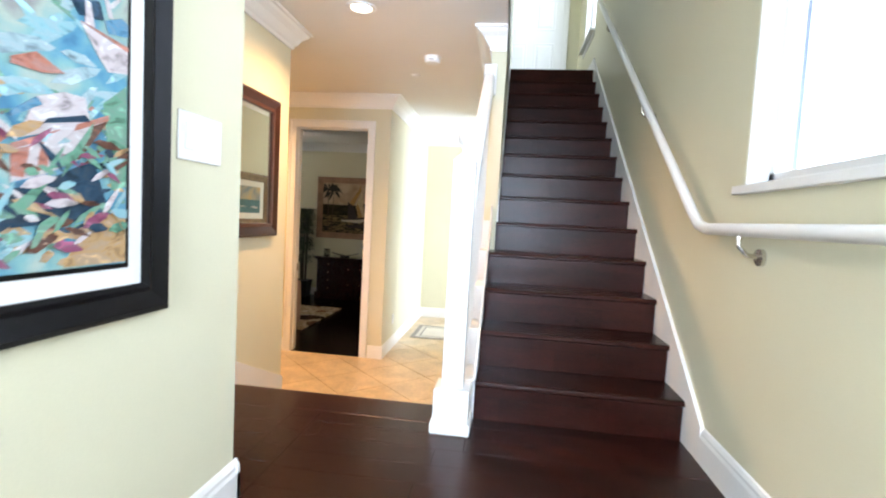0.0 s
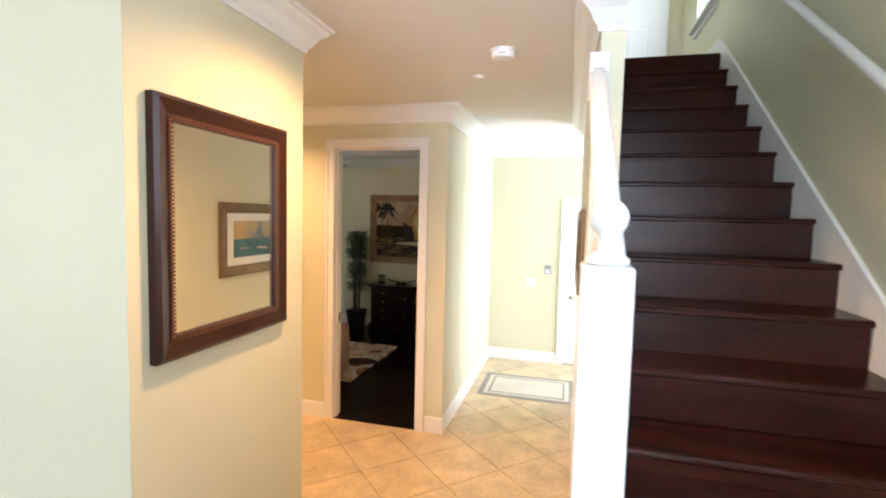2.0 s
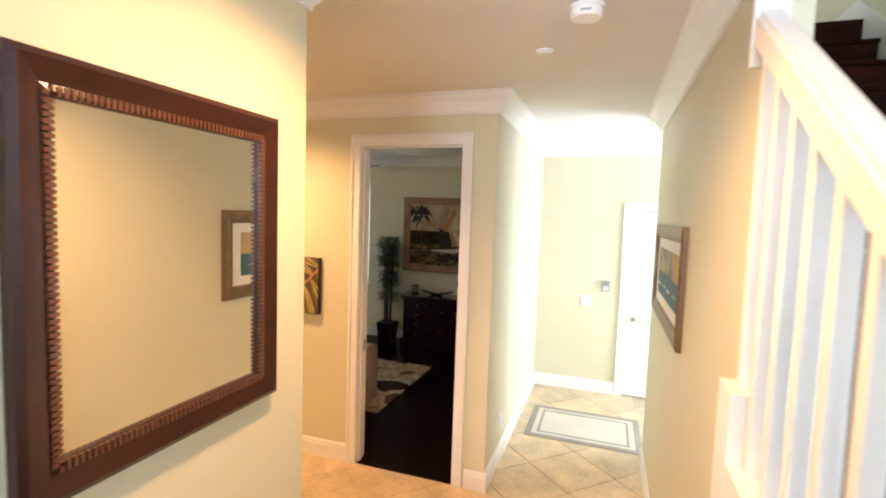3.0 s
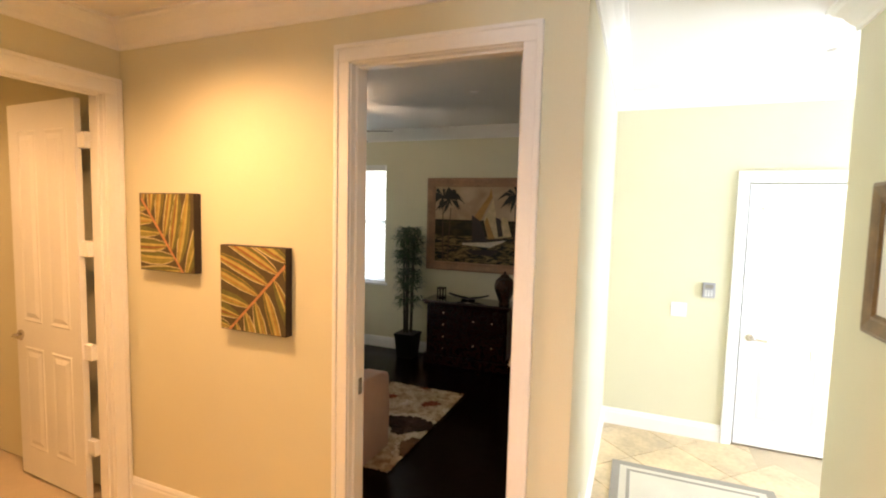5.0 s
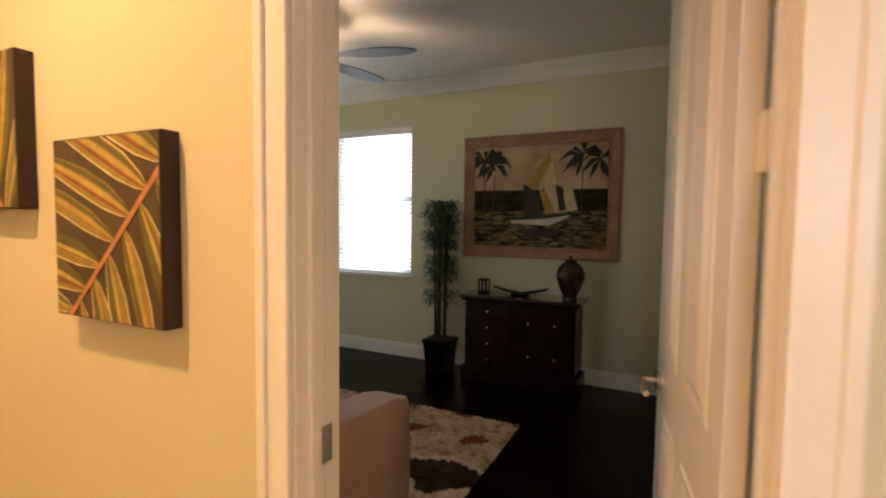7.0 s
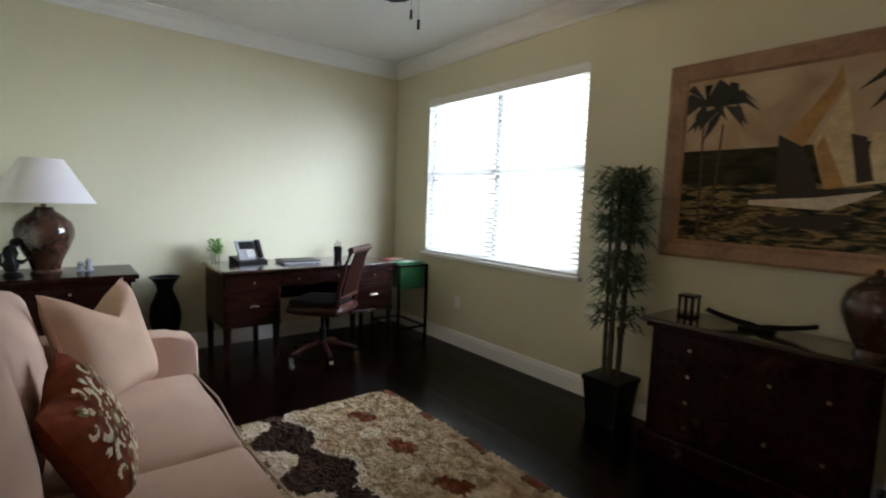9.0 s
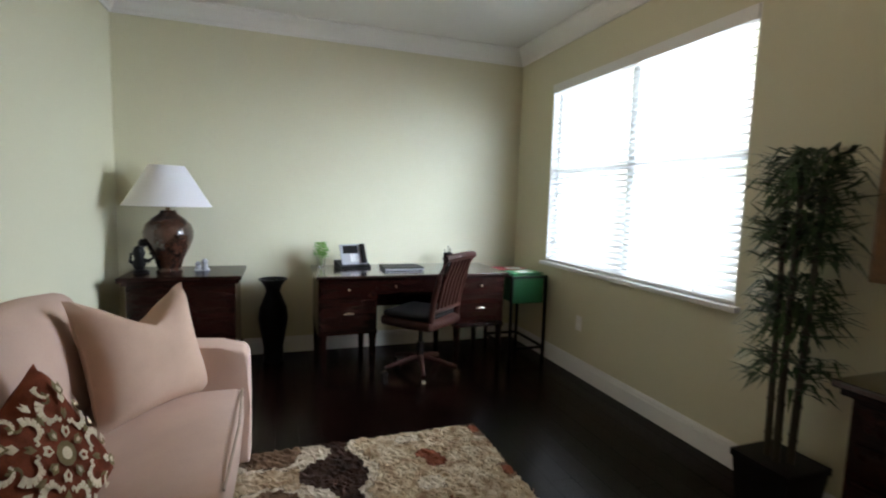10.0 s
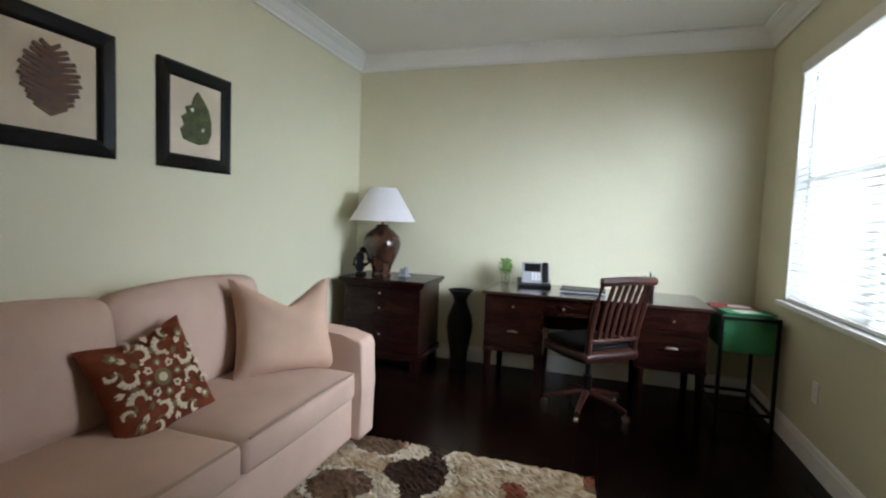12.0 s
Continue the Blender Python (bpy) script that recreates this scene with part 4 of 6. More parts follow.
part("case", B(-0.045, 0.045, -0.022, 0, -0.06, 0.06, 0.006), GREYPLASTIC, pad)
part("display", B(-0.03, 0.03, -0.0235, -0.022, 0.015, 0.045), RUGGREY, pad)
for k in range(9):
    part("key", B(-0.028 + 0.02 * (k % 3), -0.014 + 0.02 * (k % 3), -0.025, -0.022, -0.045 + 0.017 * (k // 3), -0.033 + 0.017 * (k // 3), 0.001), WHITE, pad)


def outlet(x, y, z, facing):
    o = hung("wall_outlet", x, y, z, facing, "white double power outlet low on the wall", "outlet", "power outlets")
    part("cover", B(-0.036, 0.036, -0.006, 0, -0.058, 0.058, 0.002), WHITE, o)
    for s in (-1, 1):
        part("socket", B(-0.015, 0.015, -0.008, -0.005, s * 0.024 - 0.014, s * 0.024 + 0.014, 0.002), PAPER, o)


outlet(FOY_X, 5.6, 0.34, 90)
outlet(-5.3, OFF_N, 0.42, 0)
det = thing("smoke_detector", -0.56, 3.9, CEILZ, "round white smoke detector on the ceiling", "smoke detector")
part("base", lathe([(0.07, 0), (0.07, -0.012)], 28), WHITE, det, smooth=True)
part("cap", lathe([(0.062, -0.012), (0.064, -0.03), (0.055, -0.045), (0.03, -0.05), (0.0, -0.05)], 28), WHITE, det, smooth=True)
part("slot", B(-0.02, 0.02, -0.066, -0.06, -0.034, -0.028), GREYPLASTIC, det)


def sprinkler(x, y):
    s = thing("sprinkler_head", x, y, CEILZ, "small flat white fire sprinkler cover", "sprinkler", "sprinkler heads")
    part("ring", lathe([(0.042, 0), (0.04, -0.006), (0.03, -0.008)], 20), WHITE, s, smooth=True)
    part("plate", lathe([(0.032, -0.010), (0.032, -0.014), (0.0, -0.015)], 20), WHITE, s, smooth=True)


sprinkler(-0.78, 4.36)
sprinkler(0.05, 6.75)
sprinkler(-2.29, 7.09)
for x, y, _ in DOWNLIGHTS:
    d = thing("recessed_downlight", x, y, CEILZ, "lit recessed downlight with a white trim ring", "ceiling light", "recessed downlights")
    part("trim_ring", lathe([(0.062, -0.002), (0.092, -0.001), (0.09, -0.008), (0.07, -0.010), (0.062, -0.004)], 28), WHITE, d, smooth=True)
    part("lens", lathe([(0.063, -0.0015), (0.063, -0.004), (0.0, -0.0045)], 28), BULB, d, "glowing frosted lens", True)

# entry rug
rug = thing("entry_mat", -0.55, 6.48, 0, "cream mat with two grey border bands on the tiles", "rug")
part("weave", B(-0.50, 0.50, -0.36, 0.36, 0, 0.009, 0.003), RUGCREAM, rug)
for i, (a, b, h) in enumerate(((0.50, 0.36, 0.055), (0.40, 0.26, 0.022))):
    bm = bmesh.new()
    for s in (-1, 1):
        box(bm, -a, a, s * (b - h / 2) - h / 2, s * (b - h / 2) + h / 2, 0.0085, 0.0105)
        box(bm, s * (a - h / 2) - h / 2, s * (a - h / 2) + h / 2, -b + h, b - h, 0.0085, 0.0105)
    part("border", bm, RUGGREY, rug, "grey woven border band")
bp = hung("bath_picture", -5.5, 4.55, 1.62, 90, "small dark framed picture in the next room", "picture")
part("frame", frame_bars(bmesh.new(), 0.36, 0.42, 0.04, 0.02), BLACK, bp)
part("mat_board", B(-0.15, 0.15, -0.006, 0, -0.18, 0.18), LINEN, bp)

# ---- office things ----
# sofa
SX0, SX1, SY0, SY1 = -4.72, -2.60, 5.29, 6.24
sofa = thing("sofa", -3.66, 5.8, 0, "oat microfibre two-seat sofa with rounded track arms", "sofa")
inv = sofa.matrix_basis.inverted()
part("base", local(soft_box(SX0 + 0.10, SX1 - 0.10, SY0, SY1 - 0.03, 0.05, 0.30, 0.02, 0.0), inv), SOFA, sofa, smooth=True)
part("back", local(soft_box(SX0 + 0.02, SX1 - 0.02, SY0, SY0 + 0.20, 0.05, 0.80, 0.05, 0.0), inv), SOFA, sofa, smooth=True)
for x0, x1, s in ((SX0, SX0 + 0.17, 1), (SX1 - 0.17, SX1, 2)):
    arm = prism([(SY0 + 0.05, 0.05), (SY1 + 0.025, 0.05), (SY1 + 0.028, 0.35), (SY1 + 0.024, 0.575), (SY1 + 0.005, 0.612), (SY1 - 0.10, 0.635), (SY0 + 0.05, 0.70)], "x", x0, x1)
    bmesh.ops.bevel(arm, geom=arm.edges[:], offset=0.016, segments=3, affect="EDGES", profile=0.5)
    a = part("arm", local(arm, inv), SOFA, sofa, smooth=True)
    e = [(x0 + 0.012 if s == 1 else x1 - 0.012, SY1 + 0.004, 0.08), (x0 + 0.012 if s == 1 else x1 - 0.012, SY1 + 0.018, 0.35), (x0 + 0.012 if s == 1 else x1 - 0.012, SY1 + 0.002, 0.57), (x0 + 0.014 if s == 1 else x1 - 0.014, SY1 - 0.10, 0.628)]
    part("piping", local(tube(e, 0.005, 6), inv), PIPING, a)
for k in range(2):
    x0, x1 = SX0 + 0.175 + k * 0.887, SX0 + 0.175 + (k + 1) * 0.887 - 0.004
    c = part("seat_cushion", local(soft_box(x0, x1, SY0 + 0.20, SY1, 0.29, 0.445, 0.035, 0.02, k), inv), SOFA, sofa, smooth=True)
    part("piping", local(tube([(x0 + 0.03, SY1 - 0.004, 0.44), ((x0 + x1) / 2, SY1 + 0.012, 0.455), (x1 - 0.03, SY1 - 0.004, 0.44)], 0.005, 6), inv), PIPING, c)
    bm = soft_box(x0, x1, -0.09, 0.09, 0, 0.49, 0.06, 0.04, k + 5)
    bmesh.ops.transform(bm, matrix=pose(0, SY0 + 0.30, 0.435, 10), verts=bm.verts)
    part("back_cushion", local(bm, inv), SOFA, sofa, smooth=True)
for x in (SX0 + 0.08, SX1 - 0.08):
    for y in (SY0 + 0.08, SY1 - 0.08):
        part("foot", local(B(x - 0.03, x + 0.03, y - 0.03, y + 0.03, 0, 0.055, 0.004), inv), BLACK, sofa)

cushion = thing("beige_cushion", -4.33, 5.85, 0.665, "plump peach-beige square cushion leaning on the sofa", "cushion")
cushion.matrix_basis = pose(-4.41, 5.87, 0.685, 18, -2, -33)
part("cover", pillow(0.57, 0.53, 0.20, chop=0.16), CUSHION, cushion, smooth=True)
part("seam", tube([(0.25 * u, 0, -0.215 - 0.03 * u * u) for u in (-1, -0.5, 0, 0.5, 1)], 0.004, 6), PIPING, cushion)
tap = thing("patterned_cushion", -3.67, 5.9, 0.64, "rust red tapestry cushion with cream flower pattern", "cushion")
tap.matrix_basis = pose(-3.67, 5.78, 0.605, 24, 9, -5)
FABR = material("rust_tapestry_fabric", (0.17, 0.042, 0.020), 0.95, vary=0.2, scale=20, grain=260, bump=0.4, spec=0.1)
CRM, OLV = material("cream_tapestry_thread", (0.58, 0.48, 0.34), 0.95, vary=0.15, grain=260, bump=0.4), material("olive_tapestry_thread", (0.17, 0.12, 0.05), 0.95, vary=0.15, grain=260, bump=0.4)
part("cover", pillow(0.43, 0.43, 0.15, ears=0.08, chop=0.04), FABR, tap, smooth=True)


def stitched(poly, mat, n=1):
    """A raised figure on the bulging face of the patterned cushion."""
    bm = bmesh.new()
    vs = []
    for x, z in poly:
        u, v = x / 0.22, z / 0.22
        y = 0.075 * (max(0, 1 - u ** 4) * max(0, 1 - v ** 4)) ** 0.6 + 0.004 + 0.0015 * n
        vs.append(bm.verts.new((x, y, z)))
    cx, cz = sum(p[0] for p in poly) / len(poly), sum(p[1] for p in poly) / len(poly)
    c = bm.verts.new((cx, 0.075 * (max(0, 1 - (cx / 0.22) ** 4) * max(0, 1 - (cz / 0.22) ** 4)) ** 0.6 + 0.006 + 0.0015 * n, cz))
    for i in range(len(vs)):
        bm.faces.new((vs[i], vs[(i + 1) % len(vs)], c))
    part("stitched_figure", bm, mat, tap)


def petal(r0, r1, a, w):
    return [(r0 * math.cos(a), r0 * math.sin(a)), ((r0 + r1) / 2 * math.cos(a - w), (r0 + r1) / 2 * math.sin(a - w)), (r1 * math.cos(a - w * 0.5), r1 * math.sin(a - w * 0.5)), (r1 * 0.93 * math.cos(a), r1 * 0.93 * math.sin(a)), (r1 * math.cos(a + w * 0.5), r1 * math.sin(a + w * 0.5)), ((r0 + r1) / 2 * math.cos(a + w), (r0 + r1) / 2 * math.sin(a + w))]


stitched([(0.036 * math.cos(k * math.pi / 5), 0.036 * math.sin(k * math.pi / 5)) for k in range(10)], OLV, 1)
stitched([(0.018 * math.cos(k * math.pi / 5), 0.018 * math.sin(k * math.pi / 5)) for k in range(10)], CRM, 2)
for k in range(8):
    stitched(petal(0.042, 0.080, k * math.pi / 4, 0.26), CRM if k % 2 else OLV)
    stitched(petal(0.050, 0.070, k * math.pi / 4, 0.10), FABR if k % 2 else CRM, 2)


def scroll(r, a, size, way, mat):
    """A hooked scroll of thread, like a comma, round (r, a)."""
    cx, cz = r * math.cos(a), r * math.sin(a)
    pts = []
    for j in range(9):
        b = a + way * (0.4 + 0.45 * j)
        q = size * (1.0 - 0.055 * j)
        pts.append((cx + q * math.cos(b), cz + q * math.sin(b), size * (0.36 - 0.03 * j)))
    for (x0, z0, w0), (x1, z1, w1) in zip(pts, pts[1:]):
        n = Vector((z0 - z1, x1 - x0)).normalized()
        quad = [(x0 + n.x * w0, z0 + n.y * w0), (x1 + n.x * w1, z1 + n.y * w1), (x1 - n.x * w1, z1 - n.y * w1), (x0 - n.x * w0, z0 - n.y * w0)]
        stitched(clip_poly(quad, 0.185, 0.185) or quad[:3], mat, 1)


for k in range(8):
    a = (k + 0.5) * math.pi / 4
    scroll(0.120, a, 0.036, 1 if k % 2 else -1, CRM)
    stitched(petal(0.095, 0.135, a + math.pi / 8, 0.10), OLV)
    stitched(petal(0.145, 0.180, a + math.pi / 8, 0.08), CRM)
    scroll(0.160, a, 0.020, -1 if k % 2 else 1, OLV)
    stitched(petal(0.086, 0.104, a - 0.2, 0.10), CRM)
    stitched(petal(0.086, 0.104, a + 0.2, 0.10), CRM)
for sx in (-1, 1):
    for sz in (-1, 1):
        a = math.atan2(sz, sx)
        stitched(petal(0.165, 0.225, a, 0.10), OLV)
        stitched(petal(0.180, 0.205, a, 0.05), CRM, 2)
        scroll(0.182, a + 0.30, 0.026, 1, CRM)
        scroll(0.182, a - 0.30, 0.026, -1, CRM)


def knob(parent, x, y, z, d=(1, 0)):
    bm = tube([(x, y, z), (x + 0.012 * d[0], y + 0.012 * d[1], z)], 0.006, 8)
    tube([(x + 0.012 * d[0], y + 0.012 * d[1], z), (x + 0.026 * d[0], y + 0.026 * d[1], z)], 0.013, 10, bm, taper=0.009)
    part("knob", bm, NICKEL, parent, "polished nickel knob", True)


def cup_pull(parent, x, y, z):
    bm = bmesh.new()
    rings = []
    for i in range(9):
        a = math.pi * i / 8
        rings.append([bm.verts.new((x + r * 0.55, y + 0.042 * math.cos(a), z + h * math.sin(a))) for r, h in ((0.0, 0.020), (0.03, 0.016), (0.04, 0.002))])
    for p, q in zip(rings, rings[1:]):
        for i in range(2):
            bm.faces.new((p[i], p[i + 1], q[i + 1], q[i]))
    bmesh.ops.solidify(bm, geom=bm.faces[:], thickness=0.003)
    part("cup_pull", bm, NICKEL, parent, "polished nickel cup pull", True)


def drawer_front(parent, x, y0, y1, z0, z1):
    bm = B(x, x + 0.012, y0, y1, z0, z1, 0.003)
    return part("drawer", bm, MAHOGANY, parent)


def drawer_front_y(parent, y, x0, x1, z0, z1):
    bm = B(x0, x1, y - 0.012, y, z0, z1, 0.003)
    box(bm, x0 + 0.02, x1 - 0.02, y - 0.016, y - 0.011, z0 + 0.02, z1 - 0.02, 0.003)
    return part("drawer", bm, MAHOGANY, parent)


# corner cabinet
cab = thing("bedside_chest", -6.13, 5.8, 0, "dark mahogany chest with moulded top and three drawers", "chest of drawers")
inv = cab.matrix_basis.inverted()
part("top", local(B(-6.41, -5.84, 5.37, 6.15, 0.735, 0.77, 0.008), inv), MAHOGANY, cab)
part("top_moulding", local(B(-6.40, -5.86, 5.39, 6.13, 0.71, 0.736, 0.006), inv), MAHOGANY, cab)
part("body", local(B(-6.40, -5.885, 5.415, 6.105, 0.14, 0.711, 0.004), inv), MAHOGANY, cab)
part("plinth", local(B(-6.41, -5.865, 5.395, 6.125, 0.10, 0.15, 0.008), inv), MAHOGANY, cab)
for x in (-6.36, -5.92):
    for y in (5.45, 6.07):
        part("foot", local(B(x - 0.035, x + 0.035, y - 0.035, y + 0.035, 0, 0.105, 0.008), inv), MAHOGANY, cab)
for z0, z1 in ((0.615, 0.695), (0.46, 0.60), (0.17, 0.445)):
    d = drawer_front(cab, -5.885, 5.45, 6.07, z0, z1)
    d.matrix_basis = inv
    knob(d, -5.873, 5.76, (z0 + z1) / 2)

# table lamp
tl = thing("table_lamp", -6.13, 5.64, 0.77, "brown glazed ceramic table lamp with a white cone shade", "table lamp")
part("body", lathe([(0.0, 0), (0.085, 0.0), (0.088, 0.012), (0.078, 0.03), (0.095, 0.09), (0.135, 0.17), (0.163, 0.25), (0.165, 0.30), (0.148, 0.35), (0.105, 0.395), (0.062, 0.425), (0.05, 0.445), (0.054, 0.452), (0.0, 0.455)], 36), GLAZE, tl, "glossy brown glazed jar body", True)
part("neck", lathe([(0.012, 0.455), (0.018, 0.46), (0.012, 0.475), (0.012, 0.56), (0.0, 0.56)], 12), BRASS, tl, "brass stem", True)
sh = lathe([(0.29, 0.485), (0.117, 0.775)], 40)
for fc in [q for q in sh.faces if len(q.verts) > 4]:
    sh.faces.remove(fc)
bmesh.ops.solidify(sh, geom=sh.faces[:], thickness=0.003)
s = part("shade", sh, SHADE, tl, "white linen cone shade", True)
bm = tube([(0.29 * math.cos(k * math.pi / 18), 0.29 * math.sin(k * math.pi / 18), 0.486) for k in range(37)], 0.004, 6)
part("trim", bm, SHADE, s)
part("spider", B(-0.117, 0.117, -0.002, 0.002, 0.765, 0.769), BRASS, tl)

# carved figure, small box, floor vase
fig = bmesh.new()
lathe([(0.0, 0), (0.05, 0), (0.055, 0.012), (0.04, 0.025), (0.0, 0.03)], 14, fig)
lathe([(0.0, 0.02), (0.03, 0.03), (0.045, 0.07), (0.03, 0.11), (0.042, 0.15), (0.03, 0.19), (0.0, 0.21)], 12, fig, (0, -0.01, 0))
tube([(0, 0.0, 0.10), (0.0, 0.05, 0.09), (0, 0.085, 0.12), (0, 0.06, 0.15)], 0.018, 8, fig, 0.01)
tube([(0, -0.02, 0.06), (0.02, -0.06, 0.09), (0.01, -0.055, 0.15)], 0.016, 8, fig, 0.008)
lathe([(0.0, -0.03), (0.03, -0.015), (0.034, 0.01), (0.02, 0.032), (0.0, 0.036)], 12, fig, (0, 0.02, 0.215))
fig = part("carved_figurine", fig, BLACK, None, smooth=True)
fig.matrix_basis = pose(-6.05, 5.475, 0.77)
tagged(fig, "small black carved wooden figurine on the chest", "figurine")
bx = bmesh.new()
for k, (y, h) in enumerate(((-0.03, 0.07), (0.015, 0.09))):
    lathe([(0.0, 0), (0.022, 0), (0.026, 0.02), (0.018, h * 0.55), (0.024, h * 0.75), (0.012, h), (0.0, h)], 10, bx, (0.01 * k, y, 0))
box(bx, -0.025, 0.03, -0.055, 0.045, 0, 0.012, 0.002)
bx = part("pewter_ornament", bx, GREYPLASTIC, None, smooth=True)
bx.matrix_basis = pose(-6.15, 5.86, 0.77)
tagged(bx, "small grey pewter ornament beside the lamp", "ornament")
vase = thing("floor_vase", -6.22, 6.36, 0, "tall black floor vase with a flared wire rim", "vase")
part("body", lathe([(0.0, 0), (0.075, 0), (0.08, 0.02), (0.075, 0.12), (0.10, 0.26), (0.115, 0.36), (0.105, 0.45), (0.07, 0.54), (0.055, 0.58), (0.065, 0.62), (0.105, 0.68), (0.10, 0.68), (0.058, 0.62), (0.045, 0.58)], 28), BLACK, vase, smooth=True)
part("rim", tube([(0.108 * math.cos(k * math.pi / 14), 0.108 * math.sin(k * math.pi / 14), 0.68) for k in range(29)], 0.005, 6), BLACK, vase)

# desk
desk = thing("desk", -6.03, 7.44, 0, "dark mahogany writing desk with drawers and glass-bright top", "desk")
inv = desk.matrix_basis.inverted()
DX0, DX1, DY0, DY1 = -6.36, -5.71, 6.66, 8.22
part("desktop", local(B(DX0, DX1, DY0, DY1, 0.745, 0.77, 0.006), inv), material("polished_desk_top", (0.016, 0.006, 0.005), 0.12, vary=0.2, scale=4, stretch=(6, 1, 1), coat=0.8), desk, "polished reflective desk top")
for y0, y1 in ((DY0 + 0.02, DY0 + 0.46), (DY1 - 0.46, DY1 - 0.02)):
    part("pedestal", local(B(DX0 + 0.03, DX1 - 0.035, y0, y1, 0.34, 0.746, 0.004), inv), MAHOGANY, desk)
    for z0, z1, cup in ((0.60, 0.735, 0), (0.36, 0.59, 1)):
        d = drawer_front(desk, DX1 - 0.035, y0 + 0.015, y1 - 0.015, z0, z1)
        d.matrix_basis = inv
        if cup:
            cup_pull(d, DX1 - 0.023, (y0 + y1) / 2, (z0 + z1) / 2)
        else:
            knob(d, DX1 - 0.023, (y0 + y1) / 2, (z0 + z1) / 2)
    part("lower_rail", local(B(DX0 + 0.03, DX1 - 0.025, y0 - 0.004, y1 + 0.004, 0.315, 0.342, 0.005), inv), MAHOGANY, desk)
    for x in (DX0 + 0.06, DX1 - 0.055):
        for y in (y0 + 0.03, y1 - 0.03):
            bm = tube([(x, y, 0.32), (x, y, 0.26), (x, y, 0.05), (x + 0.004, y, 0)], 0.034, 4, None, 0.018)
            part("leg", local(bm, inv), MAHOGANY, desk)
part("apron", local(B(DX1 - 0.06, DX1 - 0.04, DY0 + 0.46, DY1 - 0.46, 0.62, 0.746), inv), MAHOGANY, desk)
d = drawer_front(desk, DX1 - 0.04, DY0 + 0.48, DY1 - 0.48, 0.63, 0.735)
d.matrix_basis = inv
knob(d, DX1 - 0.028, DY0 + 0.60, 0.682)
knob(d, DX1 - 0.028, DY1 - 0.60, 0.682)
part("modesty_panel", local(B(DX0 + 0.03, DX0 + 0.045, DY0 + 0.46, DY1 - 0.46, 0.40, 0.746), inv), MAHOGANY, desk)

# on the desk
ph = thing("desk_phone", -6.17, 6.99, 0.77, "grey office telephone with black handset and lit screen", "telephone", turn=12)
bm = prism([(-0.09, 0.0), (0.09, 0.0), (0.09, 0.02), (-0.05, 0.06), (-0.09, 0.06)], "y", -0.13, 0.13)
part("base", bm, BLACK, ph)
m = pose(0.02, 0.02, 0.035, 0, 0, 180) @ pose(0, 0, 0, 0, -62, 0)
part("face", local(B(-0.02, 0.17, -0.10, 0.12, 0, 0.02, 0.006), m), GREYPLASTIC, ph, "silver grey phone face")
ph_face = m
part("screen", local(B(0.085, 0.155, -0.03, 0.10, 0.020, 0.0225), ph_face), BLACK, ph, "dark display")
for k in range(12):
    part("key", local(B(0.012 + 0.017 * (k // 3), 0.024 + 0.017 * (k // 3), -0.03 + 0.026 * (k % 3), -0.01 + 0.026 * (k % 3), 0.020, 0.0245, 0.001), ph_face), PAPER, ph)
hs = part("handset", local(B(-0.01, 0.165, -0.092, -0.045, 0.020, 0.048, 0.012), ph_face), BLACK, ph, "black handset")
lap = thing("laptop", -6.04, 7.38, 0.77, "closed dark laptop lying on the desk", "laptop")
part("body", B(-0.12, 0.12, -0.165, 0.165, 0.004, 0.018, 0.004), GREYPLASTIC, lap)
part("lid", B(-0.12, 0.12, -0.165, 0.165, 0.0195, 0.028, 0.004), BLACK, lap, "black lid")
for x in (-0.1, 0.1):
    for y in (-0.14, 0.14):
        part("foot", B(x - 0.01, x + 0.01, y - 0.01, y + 0.01, 0, 0.0045), BLACK, lap)
cup = thing("pen_cup", -6.25, 7.87, 0.77, "black pen cup holding pens and scissors", "pen cup")
bm = lathe([(0.036, 0), (0.042, 0.11), (0.038, 0.11), (0.033, 0.006), (0.0, 0.006)], 18)
part("cup", bm, BLACK, cup, smooth=True)
for k, (a, l) in enumerate(((0.2, 0.16), (1.6, 0.15), (2.9, 0.17), (4.4, 0.14))):
    part("pen", tube([(0.012 * math.cos(a), 0.012 * math.sin(a), 0.007), (0.032 * math.cos(a), 0.032 * math.sin(a), l)], 0.004, 6), (BLACK, NICKEL, BLACK, MAHOGANY)[k], cup)
pot = thing("potted_sprig", -6.25, 6.74, 0.77, "lime green sprig in a small clear glass", "plant")
part("glass", lathe([(0.03, 0), (0.036, 0.085), (0.033, 0.085), (0.027, 0.005), (0.0, 0.005)], 18), GLASS, pot, "clear glass tumbler", True)
bm = bmesh.new()
rng = random.Random(7)
for k in range(300):
    a, r, h = rng.uniform(0, 6.28), 0.055 * rng.random() ** 0.5, rng.uniform(0.085, 0.20)
    r *= 1 - ((h - 0.13) / 0.09) ** 2 * 0.7
    o = Vector((r * math.cos(a), r * math.sin(a), h))
    w = Vector((math.cos(a + rng.uniform(-1, 1)), math.sin(a + rng.uniform(-1, 1)), rng.uniform(-0.4, 0.8))).normalized() * 0.028
    s = w.cross(Vector((0, 0, 1))).normalized() * 0.011
    vs = [bm.verts.new(p) for p in (o, o + w * 0.5 + s, o + w, o + w * 0.5 - s)]
    bm.faces.new(vs)
part("leaves", bm, LIME, pot, "bright lime green leaves")
bm = bmesh.new()
